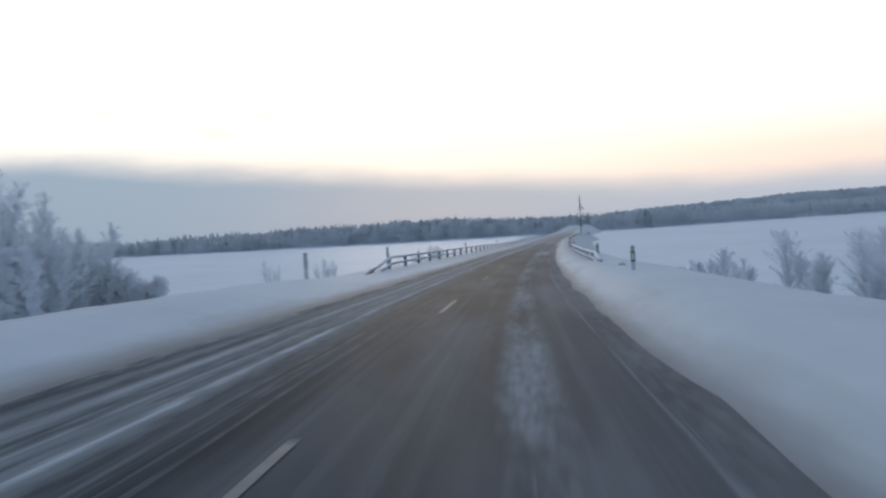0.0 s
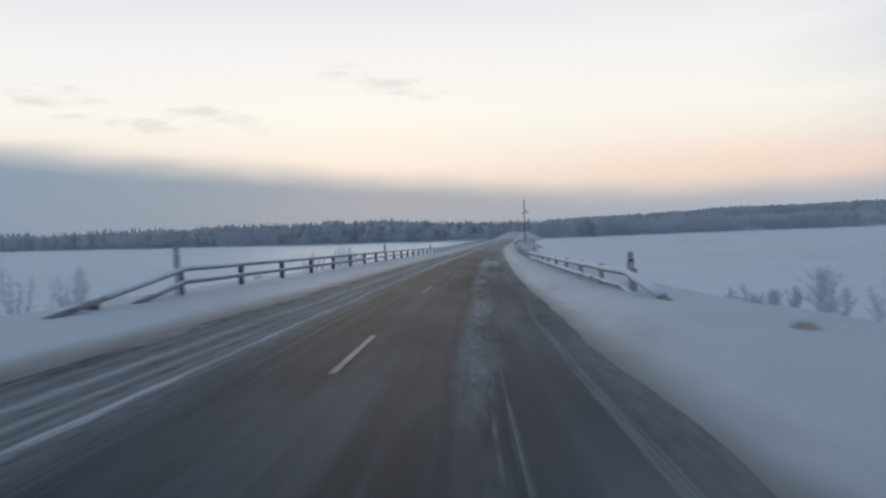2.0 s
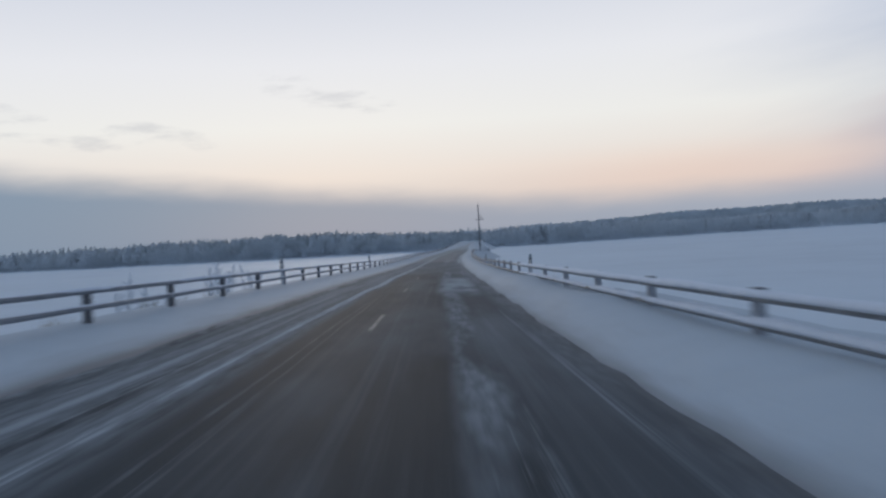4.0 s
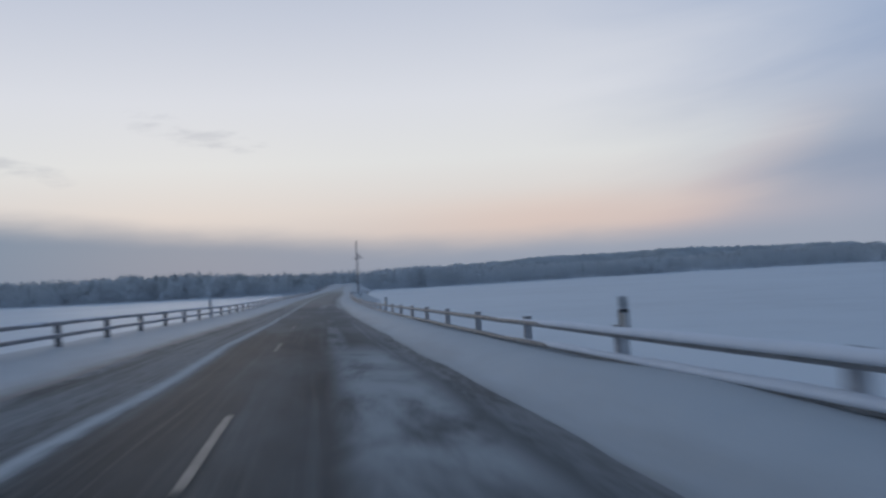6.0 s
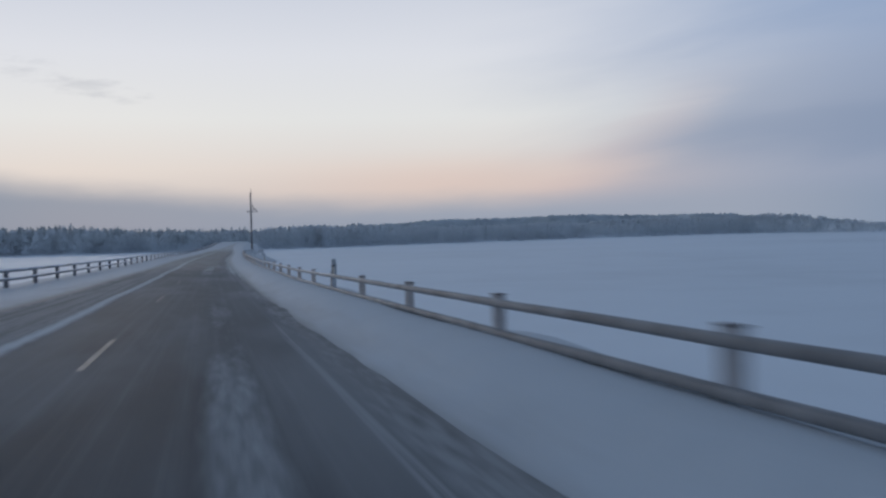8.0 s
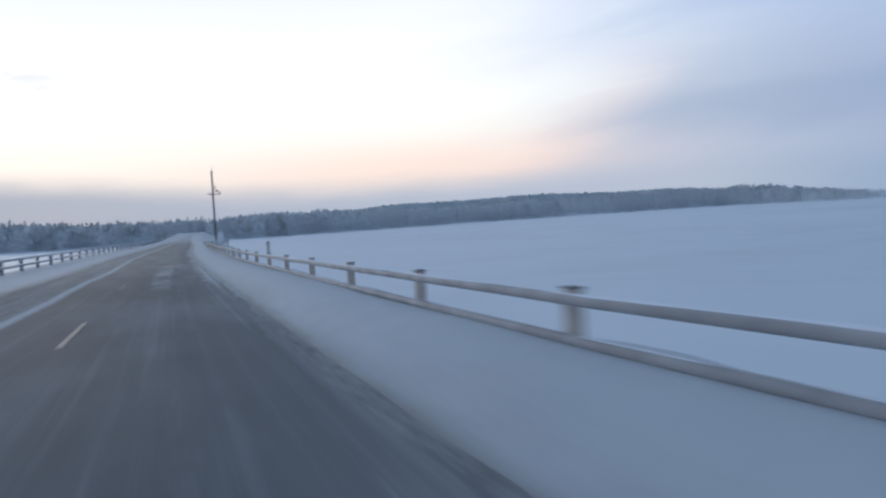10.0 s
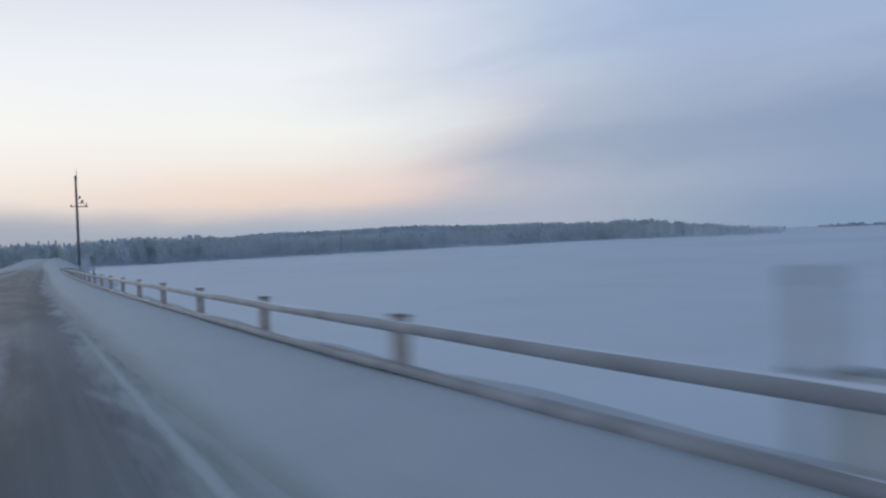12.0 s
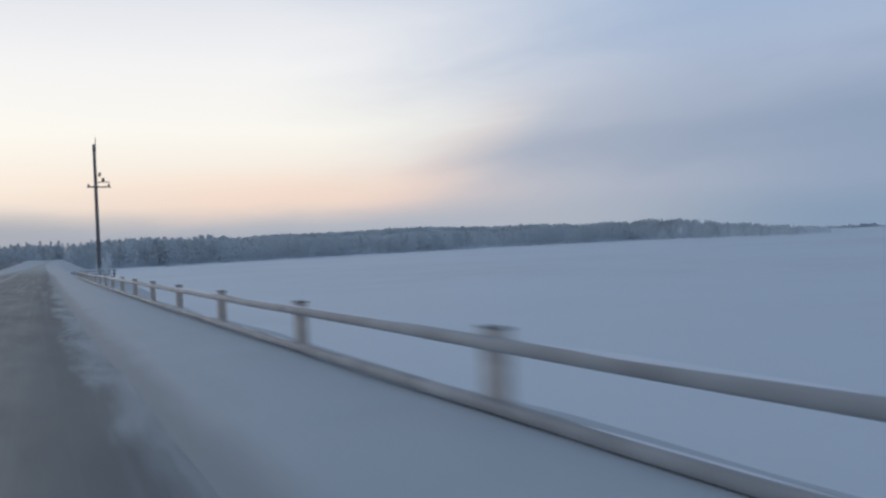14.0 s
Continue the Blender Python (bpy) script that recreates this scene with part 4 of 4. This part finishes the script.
for i, (bearing, reach, top, stems, wide) in enumerate(((-34.6, 40, 6.4, 3, 0.26), (-36.5, 43, 7.4, 3, 0.26), (-32.6, 41, 4.9, 3, 0.26), (-31.4, 43, 4.7, 3, 0.26), (-30.3, 42, 4.0, 3, 0.3), (-29.2, 43, 3.4, 3, 0.3), (-33.4, 45, 5.0, 3, 0.28),
                                                        (-31.9, 39, 3.0, 4, 0.36), (-28.3, 43, 2.3, 4, 0.36), (-27.3, 43, 1.6, 5, 0.42), (-26.4, 43, 1.3, 5, 0.45), (-25.6, 43, 1.0, 5, 0.45), (-33.2, 38, 2.6, 4, 0.36), (-34.8, 38, 3.0, 4, 0.36))):
    s, u = west_spot(bearing, reach)
    at = rooted(s, u, i)
    h = max(top - at.translation.z, 1.0)
    frosted_plant("small_tree" if h > 3 else "shrub", at, 200 + i, h, stems, wide, 64 if h > 3 else 34, 0.026, "bushy birch heavy with white rime" if h > 3 else "low willow shrub white with rime", "tree" if h > 3 else "shrub", WEST)
for i, (s, u, h) in enumerate(((44.5, -10.2, 1.1), (46.0, -11.0, 1.25), (51.5, -15.5, 1.9), (58.8, -17.5, 2.2), (62.0, -16.5, 1.8), (74.0, -10.2, 1.9), (78.0, -10.6, 1.7), (83.5, -9.7, 1.8), (88.0, -10.5, 2.4), (92.5, -10.3, 2.0))):
    frosted_plant("shrub", rooted(s, u, i), 300 + i, h, 4, 0.3, 14, 0.012, "thin leafless willow shrub dusted with rime", "shrub", "thin shrubs beyond the west guardrail")


for i, (s, u, h) in enumerate(((267.5, 5.6, 2.6), (290.5, 6.4, 1.7), (296.0, 7.0, 1.5))):
    frosted_plant("shrub", rooted(s, u, i), 350 + i, h, 4, 0.38, 18, 0.014, "rimed willow shrub near the power pole", "shrub", "rimed shrubs round the power pole")


def grass_tuft(at, seed, height, count):
    rng = random.Random(seed)
    verts, faces = [], []
    for _ in range(count):
        w, r = rng.uniform(0, 6.283), rng.uniform(0, 0.35)
        p = Vector((r * math.cos(w), r * math.sin(w), -0.05))
        bend = Vector((rng.uniform(-0.35, 0.35), rng.uniform(-0.35, 0.35), 1)).normalized()
        h = height * rng.uniform(0.5, 1.0)
        side = bend.orthogonal().normalized() * 0.008
        mid, tip = p + bend * h * 0.6, p + bend * h + Vector((bend.x, bend.y, -0.1)) * h * 0.4
        o = len(verts)
        verts += [p - side, p + side, mid + side * 0.8, mid - side * 0.8, tip]
        faces += [(o, o + 1, o + 2, o + 3), (o + 3, o + 2, o + 4)]
    ob = link("grass_tuft", verts, faces, GRASS)
    ob.matrix_basis = at
    return tagged(ob, "dry straw-coloured grass tuft poking out of snow", "grass", "grass tufts", "stuff")


for i, (s, u) in enumerate(((72.5, -9.0), (75.0, -8.8), (80.5, -9.2), (49.0, 8.2), (60.0, -9.4), (66.0, -9.0))):
    grass_tuft(rooted(s, u), 400 + i, 0.7, 45)


def snow_stone(at, size, seed):
    rng = random.Random(seed)
    st = thing("stone", "tan stone half buried with a snow cap", "stone", at, "stones on the east bank")
    bm = bmesh.new()
    bmesh.ops.create_icosphere(bm, subdivisions=2, radius=size)
    for v in bm.verts:
        v.co *= 1 + 0.25 * noise.noise(v.co * 3 + Vector((seed, 0, 0)))
        v.co.z *= 0.9
        lift = max(v.co.z / size, 0.0)
        v.co.x *= 1.0 - 0.6 * lift
        v.co.y *= 1.0 - 0.6 * lift
    part("body", bm, ROCK, st)
    bm = bmesh.new()
    bmesh.ops.create_icosphere(bm, subdivisions=2, radius=size * 0.42, matrix=Matrix.Translation((0, 0, size * 0.66)))
    for v in bm.verts:
        v.co.z = size * 0.66 + (v.co.z - size * 0.66) * 0.8
    part("snow_cap", bm, SNOW_CAP, st, smooth=True)
    return st


snow_stone(rooted(40.0, 7.0), 0.3, 3)
snow_stone(rooted(32.3, 3.6), 0.19, 8)


# ---- the wooded far shore ----
def spruce_shape(rng, tiers=7, points=7):
    verts, faces = [Vector((0, 0, 1.0))], []
    o = 1
    for t in range(tiers):
        z0 = 0.94 - 0.86 * t / (tiers - 1)
        r = (0.05 + 0.15 * (t + 1) / tiers) * rng.uniform(0.8, 1.2)
        top = Vector((rng.uniform(-0.01, 0.01), rng.uniform(-0.01, 0.01), z0 + 0.11))
        verts.append(top)
        c = len(verts) - 1
        ring = []
        for k in range(points * 2):
            w = math.pi * k / points + rng.uniform(-0.2, 0.2)
            rr = r * (rng.uniform(0.8, 1.15) if k % 2 == 0 else rng.uniform(0.35, 0.6))
            verts.append(Vector((rr * math.cos(w), rr * math.sin(w), z0 - 0.05 * (1 if k % 2 == 0 else 0) - rng.uniform(0, 0.02))))
            ring.append(len(verts) - 1)
        faces += [(c, ring[k], ring[(k + 1) % len(ring)]) for k in range(len(ring))]
    verts.append(Vector((0.012, 0, -0.03)))
    verts.append(Vector((-0.012, 0.01, -0.03)))
    verts.append(Vector((0, 0, 1.06)))
    faces.append((len(verts) - 3, len(verts) - 2, len(verts) - 1))
    return verts, faces


def birch_shape(rng, clumps=68, wide=0.24, base=0.22):
    verts, faces = [], []

    def spike(a, b, w):
        o = len(verts)
        x = (b - a).orthogonal().normalized() * w
        y = (b - a).normalized().cross(x)
        verts.extend([a + x, a - x * 0.5 + y * 0.8, a - x * 0.5 - y * 0.8, b])
        faces.extend([(o, o + 1, o + 3), (o + 1, o + 2, o + 3), (o + 2, o, o + 3)])

    spike(Vector((0, 0, -0.03)), Vector((0.01, 0, 0.95)), 0.014)
    for _ in range(clumps):
        w, h = rng.uniform(0, 6.283), rng.random() ** 0.8
        z = base + (0.95 - base) * h
        r = wide * math.sin(min(1.0, (1.02 - h) * 1.25) * 1.57) * math.sqrt(rng.random())
        p = Vector((r * math.cos(w), r * math.sin(w), z))
        d = Vector((math.cos(w) * 0.5, math.sin(w) * 0.5, rng.uniform(0.2, 1.0))).normalized()
        spike(p - d * 0.04, p + d * rng.uniform(0.04, 0.1), rng.uniform(0.02, 0.036))
    return verts, faces


def forest(name, label, shapes, places, mat):
    """Many far trees joined into one piece of woodland."""
    allv, allf, o = [], [], 0
    packed = [(np.array([tuple(v) for v in vs]), fs) for vs, fs in shapes]
    for i, (x, y, z, h, w, turn) in enumerate(places):
        vs, fs = packed[i % len(packed)]
        c, s = math.cos(turn), math.sin(turn)
        px, py = vs[:, 0] * w, vs[:, 1] * w
        allv.append(np.column_stack((x + px * c - py * s, y + px * s + py * c, z + vs[:, 2] * h)))
        allf += [tuple(a + o for a in f) for f in fs]
        o += len(vs)
    return tagged(link(name, np.vstack(allv), allf, mat), label, "forest", kind="stuff")


def wooded(rng, count, near, deep, low, high, wide, az0=-64.0, az1=50.2, west=0.0, tame=0.0):
    places = []
    while len(places) < count:
        a = rng.uniform(az0, 4.0 if rng.random() < west else az1)
        d = near + deep * rng.random()
        r = shore(a) + d
        x, y = CENTRE[0] + r * math.sin(radians(a)), CENTRE[1] + r * math.cos(radians(a))
        s = y * 1.005
        if abs(x - float(np.interp(y, LINE_Y, LINE_X))) < 4.2:
            continue
        taper = 0.26 + 0.74 * min(1.0, max(0.0, (50.0 - a) / 8.5))
        patch = 0.9 + 0.3 * ripple(x, y, 0.012, 2.0) + 0.15 * ripple(x, y, 0.05, 5.0)
        even = min(max((a - 4.0) / 12.0, 0.0), 1.0)
        mid = (low + high) / 2
        h = (mid + (rng.uniform(low, high) - mid) * (1.0 - 0.65 * even)) * patch * taper * (1.0 - 0.24 * math.exp(-((a + 1.0) / 10.0) ** 2)) * (1.0 - tame * min(max((a - 2.0) / 8.0, 0.0), 1.0))
        places.append((x, y, land(x, y) - 0.1, h, wide * h * rng.uniform(0.8, 1.25), rng.uniform(0, 6.283)))
    return places


rng = random.Random(7)
SPRUCES = [spruce_shape(rng) for _ in range(6)]
BIRCHES = [birch_shape(rng) for _ in range(6)]
WILLOWS = [birch_shape(rng, 40, 0.42, 0.02) for _ in range(5)]
forest("spruce_forest", "dark spruce forest dusted with frost on the shore", SPRUCES, wooded(rng, 2300, 14, 80, 8.5, 12.8, 1.2, west=0.72, tame=0.06), SPRUCE)
forest("birch_forest", "pale frosted birch woodland along the shore", BIRCHES, wooded(rng, 4400, 4, 75, 8.0, 12.0, 1.35, tame=-0.06), BIRCH)
forest("willow_thicket", "white rimed willow thicket at the shoreline", WILLOWS, wooded(rng, 2000, -1, 12, 2.8, 6.0, 1.25), WILLOW)
